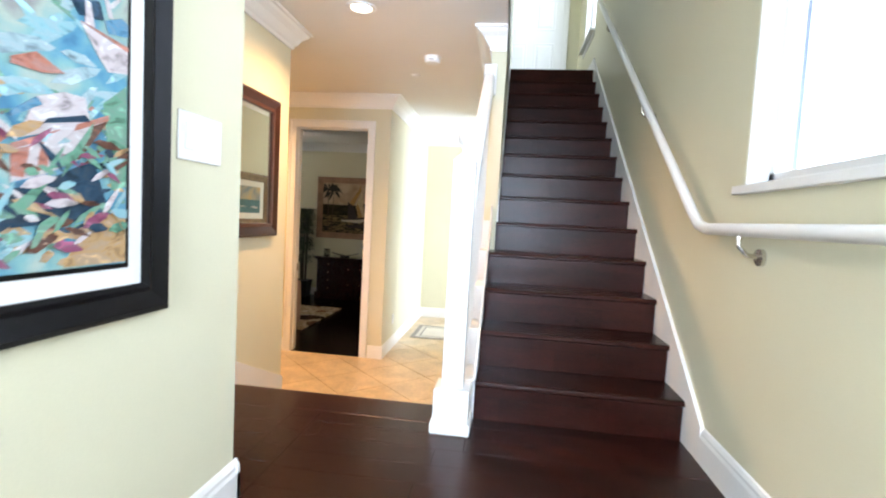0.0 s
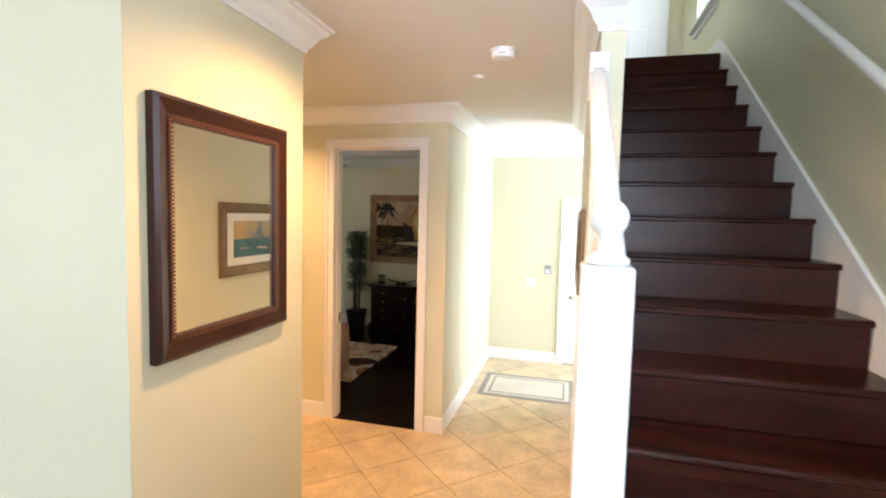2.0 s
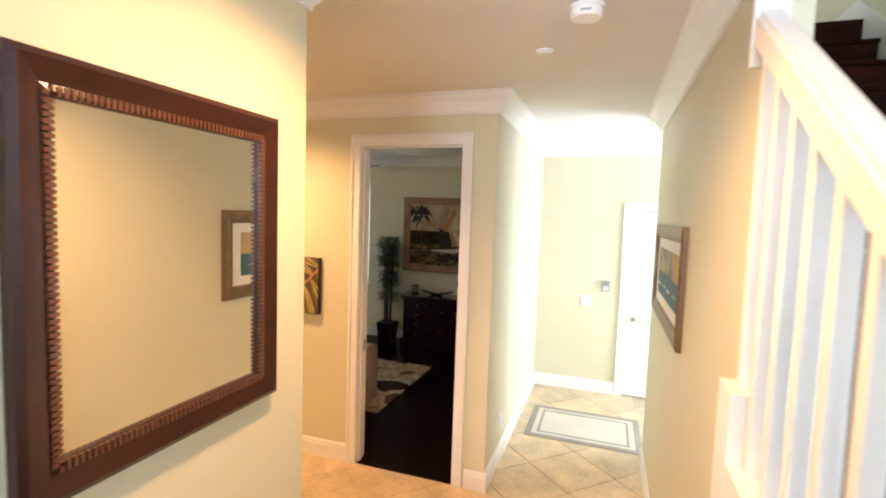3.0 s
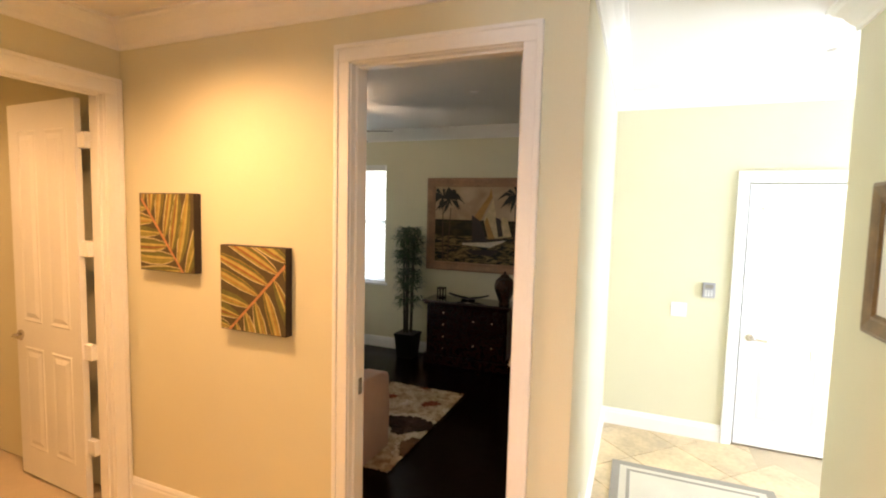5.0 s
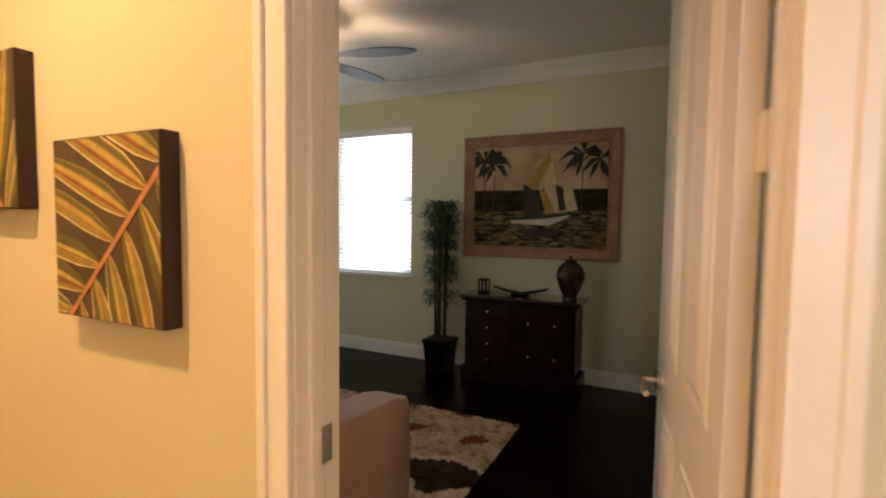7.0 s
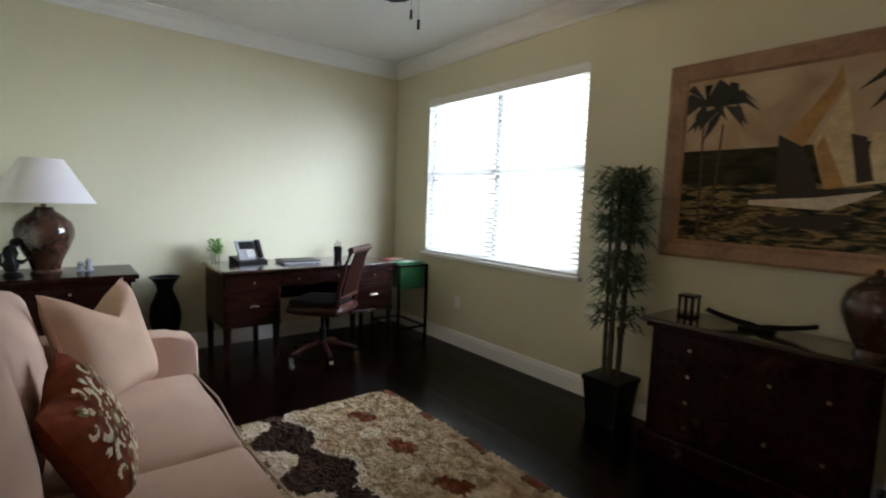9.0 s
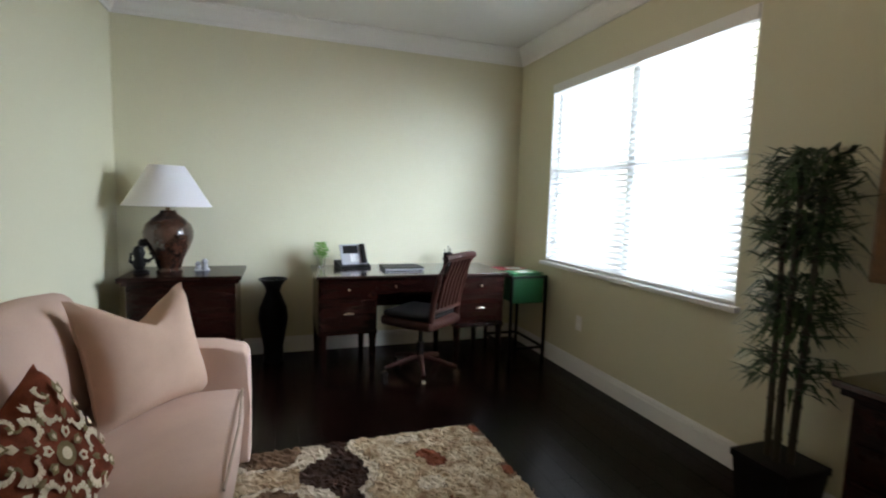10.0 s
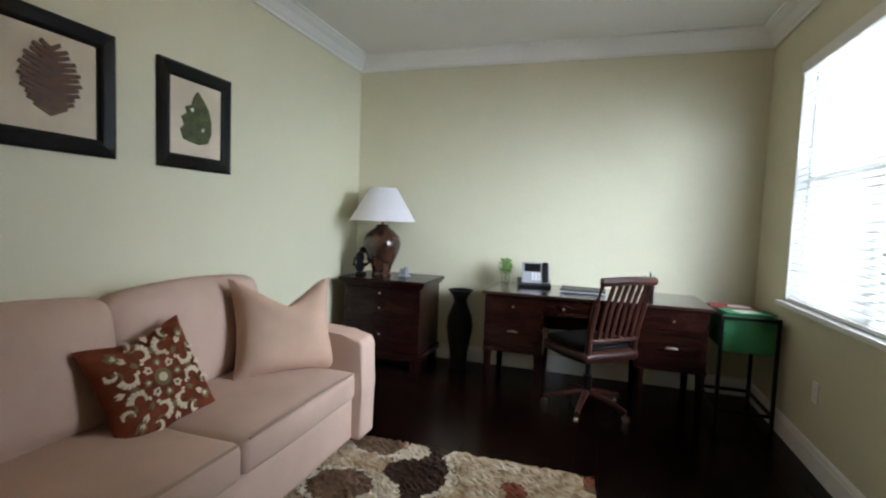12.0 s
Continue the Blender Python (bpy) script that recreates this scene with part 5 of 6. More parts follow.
for a in (0.3, 2.2, 4.1):
    tube([(0, 0, 0.006), (0.01 * math.cos(a), 0.01 * math.sin(a), 0.07), (0.02 * math.cos(a), 0.02 * math.sin(a), 0.15)], 0.002, 5, bm)
part("stems", bm, LIME, pot)

# file stand beside the desk
fs = thing("file_stand", -5.98, 8.43, 0, "black metal file stand holding a green hanging folder", "file stand")
inv = fs.matrix_basis.inverted()
for x in (-6.24, -5.74):
    for y in (8.27, 8.595):
        part("leg", local(B(x - 0.011, x + 0.011, y - 0.011, y + 0.011, 0, 0.735, 0.002), inv), BLACK, fs)
for z in (0.72, 0.10):
    for x in (-6.24, -5.74):
        part("rail", local(B(x - 0.008, x + 0.008, 8.28, 8.585, z - 0.01, z + 0.01), inv), BLACK, fs)
    for y in (8.27, 8.595):
        part("rail", local(B(-6.23, -5.75, y - 0.008, y + 0.008, z - 0.01, z + 0.01), inv), BLACK, fs)
for k in range(7):
    x = -6.17 + 0.055 * k
    part("hanging_folder", local(B(x, x + 0.03, 8.285, 8.58, 0.50, 0.74, 0.004), inv), GREENPLASTIC, fs)
part("front_folder", local(B(-5.765, -5.757, 8.28, 8.585, 0.49, 0.735, 0.002), inv), GREENPLASTIC, fs)
for name, mat, label, m in (("green_folder", GREENPLASTIC, "green paper folder lying on the file stand", pose(-5.88, 8.44, 0.742, 0, 0, 6)), ("red_folder", RED, "red paper folder lying on the file stand", pose(-6.10, 8.42, 0.742, 0, 0, -4))):
    f = part(name, B(-0.10, 0.10, -0.15, 0.15, 0, 0.008, 0.002), mat)
    f.matrix_basis = m
    tagged(f, label, "folder")
for k, (x, y, a) in enumerate(((-5.86, 8.44, 20), (-6.08, 8.45, -12))):
    f = part("paper_sheet", B(-0.05, 0.05, -0.07, 0.07, 0, 0.002), PAPER)
    f.matrix_basis = pose(x, y, 0.7505, 0, 0, a)
    tagged(f, "white paper slip lying on a folder", "paper", "paper slips")

# swivel chair
ch = thing("office_chair", -5.66, 7.45, 0, "reddish wooden swivel desk chair with slatted back", "chair", turn=41)
for k in range(5):
    a = radians(72 * k + 20)
    c, s = math.cos(a), math.sin(a)
    leg = part("leg", tube([(0.03 * c, 0.03 * s, 0.13), (0.16 * c, 0.16 * s, 0.105), (0.29 * c, 0.29 * s, 0.07)], 0.026, 8, None, 0.016), CHAIRWOOD, ch, smooth=True)
    part("castor", tube([(0.29 * c - 0.014 * s, 0.29 * s + 0.014 * c, 0.026), (0.29 * c + 0.014 * s, 0.29 * s - 0.014 * c, 0.026)], 0.026, 12), NICKEL, leg, "shiny twin-wheel castor")
part("column", lathe([(0.03, 0.09), (0.03, 0.25), (0.018, 0.25), (0.018, 0.40), (0.0, 0.40)], 16), BLACK, ch, smooth=True)
part("seat", soft_box(-0.23, 0.23, -0.23, 0.23, 0.40, 0.475, 0.03, 0.015, 3), CHAIRWOOD, ch, smooth=True)
part("seat_pad", soft_box(-0.21, 0.19, -0.21, 0.21, 0.465, 0.515, 0.02, 0.012, 4), material("matt_black_leather", (0.007, 0.006, 0.006), 0.7, vary=0.2, scale=12, spec=0.12), ch, "black leather seat pad", True)
for s in (-1, 1):
    part("back_post", tube([(0.20, s * 0.19, 0.42), (0.225, s * 0.195, 0.62), (0.27, s * 0.20, 0.80), (0.33, s * 0.205, 0.95)], 0.022, 8), CHAIRWOOD, ch, smooth=True)
bm = tube([(0.325, -0.215, 0.945), (0.35, -0.11, 0.953), (0.357, 0, 0.956), (0.35, 0.11, 0.953), (0.325, 0.215, 0.945)], 0.028, 8)
part("crest_rail", bm, CHAIRWOOD, ch, smooth=True)
part("lower_rail", tube([(0.222, -0.19, 0.55), (0.235, 0, 0.55), (0.222, 0.19, 0.55)], 0.017, 8), CHAIRWOOD, ch, smooth=True)
for k in range(6):
    y = -0.135 + 0.054 * k
    part("back_slat", prism([(0.222, 0.55), (0.236, 0.55), (0.285, 0.76), (0.352, 0.935), (0.338, 0.935), (0.272, 0.76)], "y", y - 0.012, y + 0.012), CHAIRWOOD, ch)

# dresser
dr = thing("dresser", -2.73, 8.44, 0, "dark mahogany dresser with drawers and polished top", "dresser")
inv = dr.matrix_basis.inverted()
EX0, EX1, EY = -3.26, -2.20, 8.25
part("top", local(B(EX0, EX1, EY, 8.635, 0.735, 0.765, 0.008), inv), material("polished_dresser_top", (0.016, 0.007, 0.005), 0.15, vary=0.2, scale=4, coat=0.8), dr, "polished reflective top")
part("top_moulding", local(B(EX0 + 0.02, EX1 - 0.02, EY + 0.02, 8.632, 0.71, 0.736, 0.006), inv), MAHOGANY, dr)
part("body", local(B(EX0 + 0.045, EX1 - 0.045, EY + 0.05, 8.625, 0.12, 0.711, 0.004), inv), MAHOGANY, dr)
part("plinth", local(B(EX0 + 0.015, EX1 - 0.015, EY + 0.015, 8.629, 0.0, 0.125, 0.012), inv), MAHOGANY, dr)
for x0, x1, rows in ((EX0 + 0.07, -2.79, 4), (-2.76, EX1 - 0.07, 2)):
    for k in range(rows):
        h = 0.56 / rows
        z0 = 0.14 + k * h
        d = drawer_front_y(dr, EY + 0.05, x0, x1, z0 + 0.006, z0 + h - 0.006)
        d.matrix_basis = inv
        for x in ((x0 + x1) / 2 - 0.11, (x0 + x1) / 2 + 0.11) if rows == 2 else ((x0 + x1) / 2,):
            knob(d, x, EY + 0.034, z0 + h / 2, (0, -1))
urn = thing("lidded_urn", -2.32, 8.42, 0.765, "brown bronze lidded urn on the dresser", "urn")
part("body", lathe([(0.0, 0), (0.06, 0), (0.062, 0.012), (0.055, 0.025), (0.085, 0.09), (0.115, 0.17), (0.118, 0.215), (0.10, 0.27), (0.065, 0.305), (0.045, 0.315), (0.0, 0.318)], 32), GLAZE, urn, smooth=True)
part("lid", lathe([(0.05, 0.315), (0.05, 0.325), (0.03, 0.338), (0.012, 0.342), (0.016, 0.355), (0.010, 0.37), (0.0, 0.372)], 20), GLAZE, urn, smooth=True)
tray = thing("long_tray", -2.76, 8.46, 0.765, "long shallow black curved tray", "tray", turn=8)
bm = bmesh.new()
rings = []
for i in range(13):
    u = -1 + i / 6
    w = 0.055 * (1 - 0.35 * u ** 4)
    zz = 0.012 + 0.045 * u * u
    rings.append([bm.verts.new((0.24 * u, v * w, zz + 0.016 * abs(v) ** 2 - (0.010 if abs(u) < 0.1 else 0.0))) for v in (-1, -0.6, 0, 0.6, 1)])
for p, q in zip(rings, rings[1:]):
    for i in range(4):
        bm.faces.new((p[i], p[i + 1], q[i + 1], q[i]))
bmesh.ops.solidify(bm, geom=bm.faces[:], thickness=0.006)
part("bowl", bm, BLACK, tray, smooth=True)
part("foot", B(-0.08, 0.08, -0.03, 0.03, 0, 0.014, 0.003), BLACK, tray)
ca = thing("candle_holder", -3.10, 8.46, 0.765, "small dark wooden cage candle holder", "candle holder")
part("base", B(-0.045, 0.045, -0.045, 0.045, 0, 0.015, 0.003), MAHOGANY, ca)
part("top", B(-0.045, 0.045, -0.045, 0.045, 0.11, 0.125, 0.003), MAHOGANY, ca)
for x in (-0.036, 0.0, 0.036):
    for y in (-0.036, 0.036):
        part("bar", B(x - 0.006, x + 0.006, y - 0.006, y + 0.006, 0.014, 0.111), MAHOGANY, ca)

# big sailing picture
pic = hung("sailboat_painting", -2.672, OFF_N, 1.637, 0, "large sailboat painting in a washed timber frame", "painting")
PW, PH = 1.415, 1.115
part("frame", frame_bars(bmesh.new(), PW, PH, 0.105, 0.05), PINEFRAME, pic)
part("painted_sky", B(-PW / 2 + 0.09, PW / 2 - 0.09, -0.020, 0, 0.06, PH / 2 - 0.09), patch_material("evening_sky_paint", [(0.3, (0.38, 0.25, 0.15)), (0.7, (0.60, 0.45, 0.30))], 4, 4), pic)
part("painted_shore", B(-PW / 2 + 0.09, PW / 2 - 0.09, -0.020, 0, -0.13, 0.06), patch_material("dark_shore_paint", [(0.3, (0.012, 0.012, 0.008)), (0.7, (0.07, 0.055, 0.025))], 6, 4, stretch=(1, 1, 3)), pic)
part("painted_water", B(-PW / 2 + 0.09, PW / 2 - 0.09, -0.020, 0, -PH / 2 + 0.09, -0.13), patch_material("evening_water_paint", [(0.38, (0.02, 0.022, 0.018)), (0.5, (0.10, 0.075, 0.035)), (0.58, (0.30, 0.21, 0.10)), (0.7, (0.05, 0.04, 0.03))], 9, 4, 0.8, stretch=(1, 1, 4)), pic)
SAILS = [colour("ochre_sail_paint", (0.42, 0.22, 0.06)), colour("cream_sail_paint", (0.60, 0.45, 0.24)), colour("shadow_sail_paint", (0.035, 0.018, 0.010)), colour("palm_shadow_paint", (0.018, 0.016, 0.008)), colour("hull_cream_paint", (0.62, 0.52, 0.38)), colour("trunk_paint", (0.07, 0.035, 0.015))]
for poly, i, lv in (([(-0.10, 0.10), (0.08, 0.36), (0.10, 0.44), (0.12, 0.33), (0.05, 0.19), (-0.02, 0.05)], 0, 0), ([(-0.13, 0.12), (-0.02, 0.05), (0.06, -0.17), (-0.12, -0.17)], 2, 1), ([(0.02, 0.06), (0.13, 0.32), (0.22, -0.14), (0.08, -0.16)], 1, 1), ([(0.03, 0.04), (0.06, 0.10), (0.16, -0.15), (0.08, -0.16)], 0, 2),
                    ([(0.24, 0.10), (0.30, 0.09), (0.36, -0.12), (0.22, -0.14)], 1, 1), ([(0.16, 0.10), (0.22, 0.08), (0.26, -0.12), (0.20, -0.13)], 2, 2),
                    ([(-0.24, -0.24), (0.10, -0.26), (0.24, -0.20), (0.30, -0.165), (0.05, -0.20), (-0.24, -0.215)], 4, 2), ([(-0.24, -0.213), (0.05, -0.198), (0.30, -0.163), (0.26, -0.15), (-0.2, -0.185)], 2, 3), ([(-0.2, -0.30), (0.22, -0.28), (0.12, -0.36), (-0.1, -0.35)], 2, 0),
                    ([(-0.50, -0.44), (-0.485, -0.44), (-0.50, 0.24), (-0.51, 0.24)], 5, 1), ([(-0.44, -0.44), (-0.425, -0.44), (-0.395, 0.2), (-0.405, 0.2)], 5, 1), ([(0.50, -0.44), (0.515, -0.44), (0.42, -0.2), (0.41, -0.2)], 5, 1), ([(0.38, -0.18), (0.39, -0.18), (0.40, 0.25), (0.39, 0.25)], 5, 1)):
    daub(pic, "painted_figure", poly, SAILS[i], lv, 0.0205)
rng = random.Random(9)
for cx, cz in ((-0.50, 0.34), (-0.40, 0.30), (0.40, 0.36), (0.54, 0.32)):
    for k in range(13):
        a = rng.uniform(0, 6.28)
        ln = rng.uniform(0.14, 0.24)
        e = (cx + ln * math.cos(a), cz + ln * math.sin(a) * 0.6 - 0.07)
        mid = (cx + ln * 0.55 * math.cos(a), cz + ln * 0.5 * math.sin(a) + 0.01)
        n = (-math.sin(a) * 0.022, math.cos(a) * 0.022)
        poly = clip_poly([(cx, cz), (mid[0] - n[0], mid[1] - n[1]), e, (mid[0] + n[0], mid[1] + n[1])], PW / 2 - 0.105, PH / 2 - 0.105)
        if poly:
            daub(pic, "painted_frond", poly, SAILS[3], 2 + 0.1 * (k % 5), 0.0205)

# framed leaf panels over the sofa
for x, seed in ((-3.66, 1), (-4.43, 2)):
    fr = hung("framed_leaf", x, OFF_Y, 1.80, 180, "black framed brown fern leaf relief on cream linen" if seed == 1 else "black framed green sculpted leaf relief on cream linen", "wall art", "framed leaves")
    part("frame", frame_bars(bmesh.new(), 0.56 if seed == 1 else 0.515, 0.565, 0.078, 0.03), BLACK, fr)
    part("backing", B(-0.19, 0.19, -0.012, 0, -0.21, 0.21), LINEN, fr, "cream linen backing")
    bm = bmesh.new()
    if seed == 1:
        for s in (-1, 1):
            for k in range(13):
                z = -0.14 + 0.0215 * k
                w = 0.108 * math.sin(math.pi * (0.18 + 0.78 * k / 13)) + 0.012 + (0.006 if k % 2 else -0.004)
                vs = [(0.0, z), (s * w, z + 0.035), (s * (w - 0.006), z + 0.05), (0.0, z + 0.026)]
                flat(vs, 0.008, bm, at=-0.013 - 0.002 * (k % 2))
        part("relief_leaf", bm, colour("bronze_brown_leaf", (0.075, 0.027, 0.009), 0.35, metal=0.2, vary=0.4), fr, "ribbed bronze-brown leaf")
    else:
        out = [(0.0, 0.16), (-0.03, 0.12), (-0.06, 0.07), (-0.075, 0.0), (-0.075, -0.07), (-0.055, -0.125), (-0.01, -0.14), (0.04, -0.13), (0.075, -0.12), (0.09, -0.07), (0.07, -0.04), (0.085, 0.0), (0.055, 0.03), (0.065, 0.06), (0.03, 0.08), (0.02, 0.12)]
        flat([(-a * 1.3, b * 0.98) for a, b in out], 0.010, bm, at=-0.013)
        for k in range(5):
            flat([(-0.004, -0.11 + 0.045 * k), (0.05, -0.08 + 0.045 * k), (0.0, -0.10 + 0.045 * k)], 0.003, bm, at=-0.023)
        part("relief_leaf", bm, colour("moss_green_leaf", (0.06, 0.075, 0.025), 0.4, vary=0.35), fr, "glazed moss green leaf")
        for u, v in ((-0.045, 0.05), (0.03, -0.05)):
            part("pale_fleck", flat([(u - 0.012, v), (u, v - 0.014), (u + 0.011, v - 0.004), (u + 0.008, v + 0.012)], 0.002, at=-0.0235), PAPER, fr)

# bamboo plant
pl = thing("bamboo_plant", -3.52, 8.42, 0, "tall artificial bamboo in a square black pot", "plant")
bm = prism([(-0.098, -0.098), (0.098, -0.098), (0.098, 0.098), (-0.098, 0.098)], "z", 0, 0.28)
for v in bm.verts:
    if v.co.z > 0.1:
        v.co.x *= 1.25
        v.co.y *= 1.25
pot = part("pot", bm, BLACK, pl, "square tapered black pot")
part("rim", lathe([(0.160, 0.27), (0.181, 0.27), (0.181, 0.30), (0.160, 0.30)], 4), BLACK, pot).matrix_basis = pose(0, 0, 0, 0, 0, 45)
part("soil", B(-0.115, 0.115, -0.115, 0.115, 0.2805, 0.287), SOIL, pl)
rng = random.Random(11)
leafbm = [bmesh.new() for _ in range(4)]
for k in range(5):
    a = k * 1.26
    bx, by = 0.045 * math.cos(a), 0.045 * math.sin(a)
    top = 1.40 + 0.14 * rng.random()
    pts = [(bx * (1 + 0.5 * t), by * (1 + 0.5 * t), 0.28 + (top - 0.28) * t) for t in (0, 0.25, 0.5, 0.75, 1)]
    cane = part("cane", tube(pts, 0.014, 8, None, 0.008), CANE, pl, smooth=True)
    for j in range(7):
        z = 0.40 + 0.15 * j
        if z < top:
            tube([(bx * (1 + 0.5 * (z - 0.28) / 1.2), by * (1 + 0.5 * (z - 0.28) / 1.2), z - 0.004), (bx * (1 + 0.5 * (z - 0.28) / 1.2), by * (1 + 0.5 * (z - 0.28) / 1.2), z + 0.004)], 0.017, 8, leafbm[3])
for k in range(1700):
    h = 0.60 + 0.98 * rng.random() ** 0.75
    if 0.35 < ((h * 3.1) % 1) < 0.52 and h < 1.2:
        continue
    a = rng.uniform(0, 6.283)
    r = rng.uniform(0.01, 0.12)
    o = Vector((r * math.cos(a), r * math.sin(a), h))
    b = a + rng.uniform(-0.9, 0.9)
    ln, droop = rng.uniform(0.08, 0.17), rng.uniform(-1.0, 0.25)
    if o.y + ln > 0.19 and math.sin(b) > 0.3:
        b = -b
    w = Vector((math.cos(b), math.sin(b), 0.25))
    m = o + w * ln * 0.5
    e = o + w * ln * 0.95 + Vector((0, 0, droop * ln * 0.7))
    s = Vector((-math.sin(b), math.cos(b), 0)) * rng.uniform(0.007, 0.011)
    bm = leafbm[k % 3]
    vs = [bm.verts.new(p) for p in (o, m + s, e, m - s)]
    bm.faces.new(vs)
for k in range(3):
    tagged(part("foliage", leafbm[k], LEAF, pl, "narrow drooping dark green leaves"), kind="stuff")
tagged(part("cane_nodes", leafbm[3], CANE, pl), kind="stuff")

# shag rug
RX0, RX1, RY0_, RY1_ = -4.70, -2.45, 5.98, 7.51
rugo = thing("shag_rug", (RX0 + RX1) / 2, (RY0_ + RY1_) / 2, 0, "shaggy cream, brown and rust patchwork leaf rug", "rug")
hw, hh = (RX1 - RX0) / 2, (RY1_ - RY0_) / 2


def shag(name, inside, mat, step=0.022, high=0.022, seed=1):
    """A tufted patch of pile: a bumpy sheet where inside(x, y) holds, with loose tufts."""
    bm = bmesh.new()
    rng = random.Random(seed)
    nx, ny = int(2 * hw / step), int(2 * hh / step)
    grid = {}
    for i in range(nx + 1):
        for j in range(ny + 1):
            x, y = -hw + 2 * hw * i / nx, -hh + 2 * hh * j / ny
            grid[i, j] = (x + rng.uniform(-0.4, 0.4) * step, y + rng.uniform(-0.4, 0.4) * step, high * rng.uniform(0.5, 1.15))
    verts = {}
    for i in range(nx):
        for j in range(ny):
            cx, cy = -hw + 2 * hw * (i + 0.5) / nx, -hh + 2 * hh * (j + 0.5) / ny
            if inside(cx, cy):
                q = []
                for c in ((i, j), (i + 1, j), (i + 1, j + 1), (i, j + 1)):
                    if c not in verts:
                        verts[c] = bm.verts.new(grid[c])
                    q.append(verts[c])
                bm.faces.new(q)
                for _ in range(2):
                    a, b, h = cx + rng.uniform(-0.5, 0.5) * step, cy + rng.uniform(-0.5, 0.5) * step, high * rng.uniform(1.0, 1.5)
                    dx, dy = rng.uniform(-0.012, 0.012), rng.uniform(-0.012, 0.012)
                    t = [bm.verts.new(p) for p in ((a - 0.004, b, 0.008), (a + 0.004, b + 0.002, 0.008), (a + dx, b + dy, h))]
                    bm.faces.new(t)
    tagged(part(name, bm, mat, rugo), kind="stuff")


def wob(x, y, s=0.035, f=7.0):
    return s * noise.noise(Vector((x * f, y * f, 2.0)))


def region(x, y):
    """Rows of large leaves across the rug: 0 mottled, 1 dark, 2 cream edge, 3 rust, 4 tan brown."""
    d = y + wob(x, y, 0.03) + wob(x + 7, y, 0.016, 26.0)
    e = x + wob(x, y + 9, 0.05)
    u = ((e + 0.835) / 0.44 + 0.5) % 1 - 0.5
    scallop = 0.09 * abs(u) * 2 + 0.03 * math.sin(e * 5)
    if d > 0.10 - scallop:
        if (abs(u * 0.44 - (d - 0.405) * 0.5) / 0.085) ** 1.5 + (abs(d - 0.405) / 0.075) ** 1.5 < 1:
            return 3
        if d > hh - 0.05 and abs(abs(u) - 0.5) < 0.17:
            return 3 if abs(abs(u) - 0.5) < 0.08 else 4
        return 2 if d < 0.15 - scallop or (0.27 < d < 0.40 and abs(abs(u) - 0.5) < 0.09) else 0
    if d > -0.17 - 0.11 * math.cos(u * 2 * math.pi) * 0.8:
        return 1
    f = ((e + 0.615) / 0.44 + 0.5) % 1 - 0.5
    r = (f * 0.44 / 0.15) ** 2 + ((d + 0.40) / 0.20) ** 2
    if r < 1:
        return 4 if r < 0.62 else 2
    return 0 if d < -0.25 else 2


for i, (name, mat) in enumerate((("mottled_pile", SHAG), ("dark_pile", SHAGDARK), ("cream_pile", SHAGCREAM), ("rust_pile", SHAGRED), ("tan_pile", SHAGBROWN))):
    shag(name, lambda x, y, i=i: region(x, y) == i, mat, step=0.018, seed=i)
part("backing", B(-hw + 0.01, hw - 0.01, -hh + 0.01, hh - 0.01, 0, 0.008), SHAGDARK, rugo)

# ceiling fan
fan = thing("ceiling_fan", -3.78, 7.0, CEILZ, "ceiling fan with broad dark blades and a lit glass bowl", "ceiling fan")
part("canopy", lathe([(0.07, 0), (0.07, -0.02), (0.03, -0.06), (0.012, -0.065), (0.012, -0.165), (0.05, -0.175), (0.095, -0.195), (0.10, -0.255), (0.07, -0.285), (0.0, -0.287)], 24), BLACK, fan, "dark bronze motor housing", True)
BLADE = material("dark_fan_blade", (0.014, 0.012, 0.018), 0.5, vary=0.2, scale=8, bump=0.1)
for k in range(5):
    bm = bmesh.new()
    for u0, u1, w0, w1 in ((0.10, 0.20, 0.02, 0.075), (0.20, 0.30, 0.075, 0.125), (0.30, 0.42, 0.125, 0.15), (0.42, 0.54, 0.15, 0.14), (0.54, 0.64, 0.14, 0.10), (0.64, 0.70, 0.10, 0.035)):
        prism([(u0, -w0), (u1, -w1), (u1, w1), (u0, w0)], "z", -0.003, 0.003, bm)
    bmesh.ops.remove_doubles(bm, verts=bm.verts, dist=1e-5)
    b = part("blade", bm, BLADE, fan, "broad dark leaf-shaped blade")
    b.matrix_basis = pose(0, 0, -0.275, 0, 0, 72 * k + 14) @ pose(0, 0, 0, 9)
bowl = lathe([(0.10, -0.350), (0.105, -0.365), (0.09, -0.400), (0.05, -0.430), (0.0, -0.435)], 28)
for fc in [q for q in bowl.faces if len(q.verts) > 4]:
    bowl.faces.remove(fc)
part("glass_bowl", bowl, BULB, fan, "glowing frosted glass bowl", True)
part("stem", lathe([(0.012, -0.285), (0.012, -0.43), (0.0, -0.43)], 10), BLACK, fan)
for s in (-1, 1):
    part("pull_chain", tube([(0.03 * s, 0.02, -0.245), (0.03 * s, 0.02, -0.60 - 0.03 * s)], 0.0015, 5), NICKEL, fan)
    part("chain_pull", tube([(0.03 * s, 0.02, -0.60 - 0.03 * s), (0.03 * s, 0.02, -0.64 - 0.03 * s)], 0.006, 8), BLACK, fan, "dark wooden chain pull")

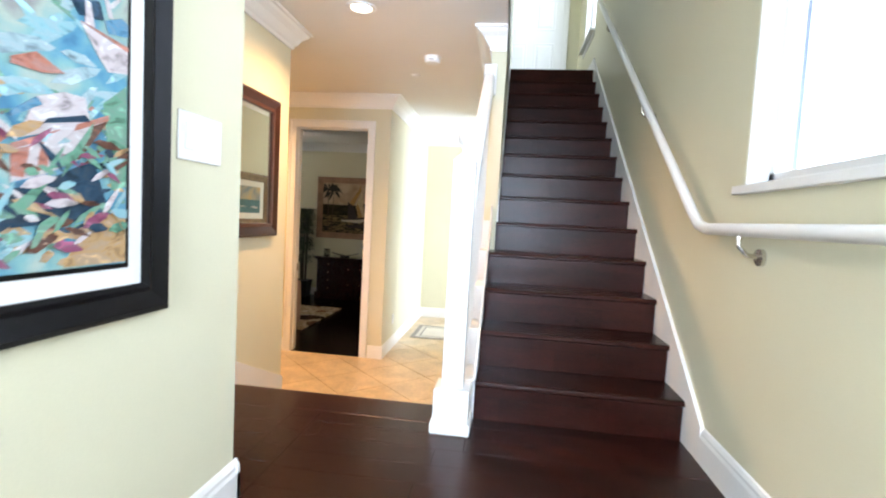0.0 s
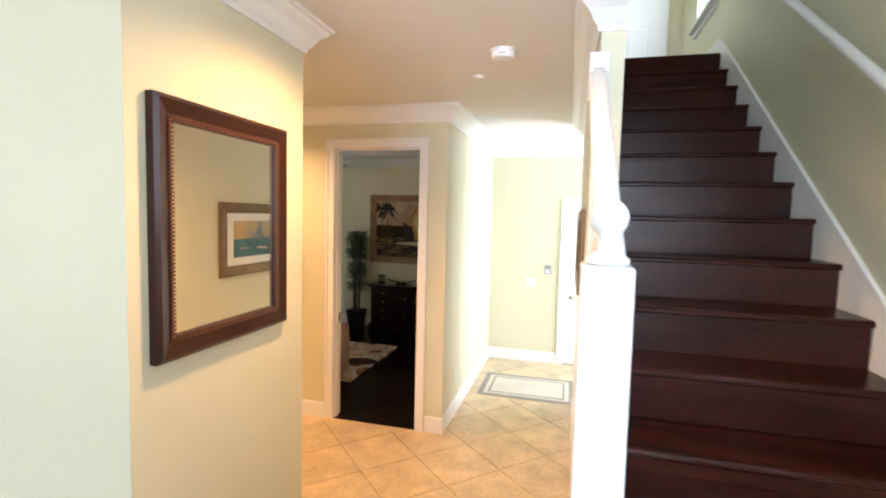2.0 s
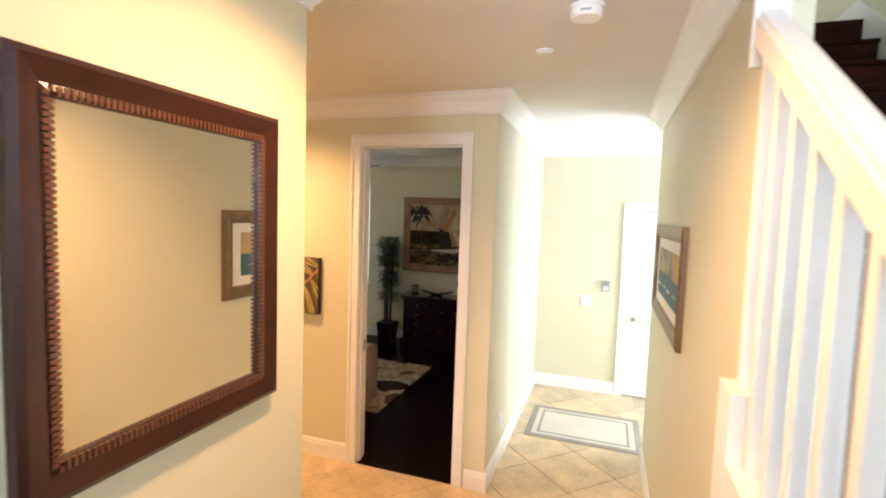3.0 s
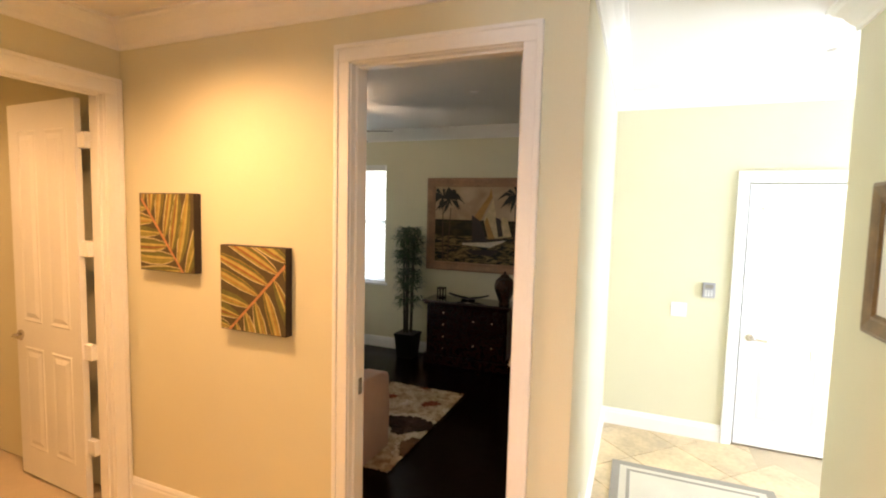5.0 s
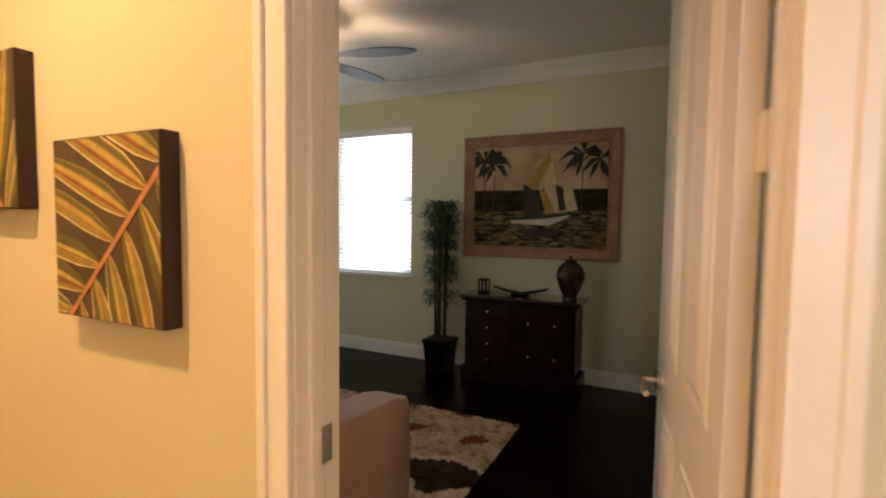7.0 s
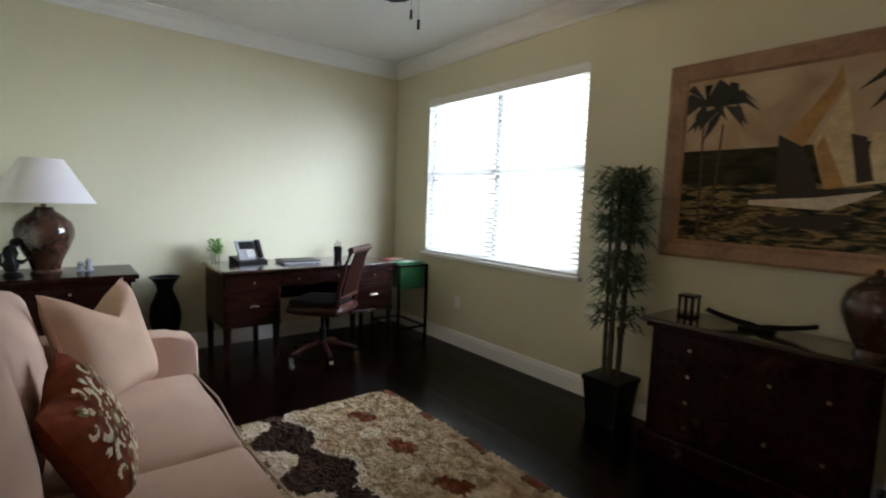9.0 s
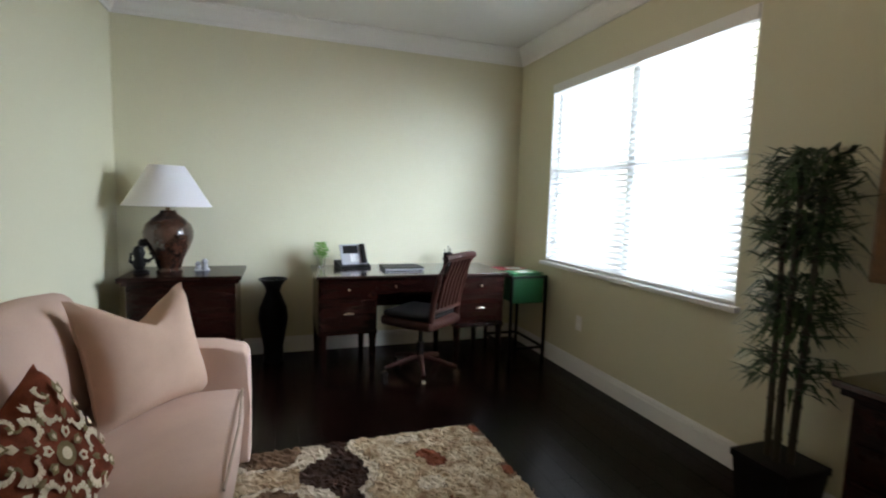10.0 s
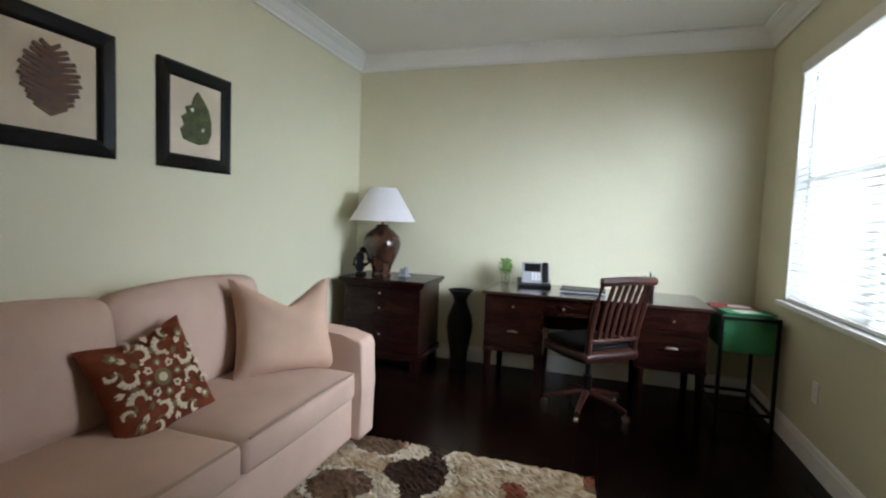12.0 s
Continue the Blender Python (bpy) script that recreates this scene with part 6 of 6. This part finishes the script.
# ---- floor pieces ----
def planks(parent, x0, x1, y0, y1, z, mat, wide=0.127, seed=0, spare=None):
    """Bevelled boards along x, in rows of broken lengths."""
    rng = random.Random(seed)
    shapes = {}
    y = y0
    while y < y1 - 0.01:
        w = min(wide, y1 - y)
        x = x0 - rng.uniform(0, 0.8)
        while x < x1:
            ln = rng.choice((0.6, 0.9, 1.2, 1.5))
            a, b = max(x, x0), min(x + ln, x1)
            if b - a > 0.03:
                key = (round(b - a, 3), round(w, 3))
                if key not in shapes:
                    bm = bmesh.new()
                    lo = [bm.verts.new(p) for p in ((0, 0, -0.012), (b - a, 0, -0.012), (b - a, w, -0.012), (0, w, -0.012))]
                    e = 0.0012
                    mid = [bm.verts.new(p) for p in ((0.0006, 0.0006, -0.0015), (b - a - 0.0006, 0.0006, -0.0015), (b - a - 0.0006, w - 0.0006, -0.0015), (0.0006, w - 0.0006, -0.0015))]
                    hi = [bm.verts.new(p) for p in ((e, e, 0), (b - a - e, e, 0), (b - a - e, w - e, 0), (e, w - e, 0))]
                    for p, q in ((lo, mid), (mid, hi)):
                        for i in range(4):
                            bm.faces.new((p[i], p[(i + 1) % 4], q[(i + 1) % 4], q[i]))
                    bm.faces.new(hi)
                    me = mesh_of(bm, "plank")
                    me.materials.append(mat)
                    shapes[key] = me
                ob = new("plank", shapes[key])
                ob.parent = parent
                ob.matrix_basis = pose(a, y, z + rng.uniform(-0.0002, 0.0002))
            x += ln
        y += wide


planks(floor_office, OFF_W, OFF_E, OFF_Y, OFF_N, 0.0, PLANK, seed=1)
planks(floor_office, D0, D1, WALL_Y + 0.0, OFF_Y, 0.0, PLANK, wide=0.125, seed=5)
planks(floor_landing, -0.69, RIGHT, -0.2, 2.19, LAND, STAIR, seed=2)
planks(floor_landing, -3.9, -0.81, 0.9, 2.375, LAND, STAIR, seed=3)
planks(floor_landing, -0.81, -0.69, 1.465, 2.19, LAND, STAIR, wide=0.13, seed=4)
planks(floor_landing, -0.132, S1, 2.19, 2.284, LAND, STAIR, wide=0.094, seed=6)


def diagonal_tiles(parent, x0, x1, y0, y1, size, mat):
    r = size / math.sqrt(2)
    rng = random.Random(3)
    cx, cy = (x0 + x1) / 2, (y0 + y1) / 2
    n = int(max(x1 - x0, y1 - y0) / r) + 2
    for i in range(-n, n + 1):
        for j in range(-n, n + 1):
            if (i + j) % 2:
                continue
            x, y = -0.6 + i * r, 5.0 + j * r
            g = r - 0.0035
            poly = clip_poly([(x - cx - g, y - cy), (x - cx, y - cy - g), (x - cx + g, y - cy), (x - cx, y - cy + g)], (x1 - x0) / 2, (y1 - y0) / 2)
            if len(poly) < 3:
                continue
            bm = bmesh.new()
            mx, my = sum(p[0] for p in poly) / len(poly), sum(p[1] for p in poly) / len(poly)
            lo = [bm.verts.new((p[0] + cx, p[1] + cy, -0.0085)) for p in poly]
            mid = [bm.verts.new((p[0] + cx, p[1] + cy, -0.0015)) for p in poly]
            hi = [bm.verts.new((p[0] + cx + (mx - p[0]) * 0.012, p[1] + cy + (my - p[1]) * 0.012, 0.0)) for p in poly]
            k = len(poly)
            for p, q in ((lo, mid), (mid, hi)):
                for m in range(k):
                    bm.faces.new((p[m], p[(m + 1) % k], q[(m + 1) % k], q[m]))
            bm.faces.new(hi)
            part("tile", bm, mat, parent)


diagonal_tiles(floor_hall, -3.75, FOY_X, 3.39, WALL_Y, 0.46, TILE)
diagonal_tiles(floor_hall, FOY_X, HX, 3.39, FOY_Y, 0.46, TILE)
diagonal_tiles(floor_hall, HX, 1.5, 6.1, FOY_Y, 0.46, TILE)
diagonal_tiles(floor_hall, -5.5, -3.75, 3.3, WALL_Y, 0.46, TILE)
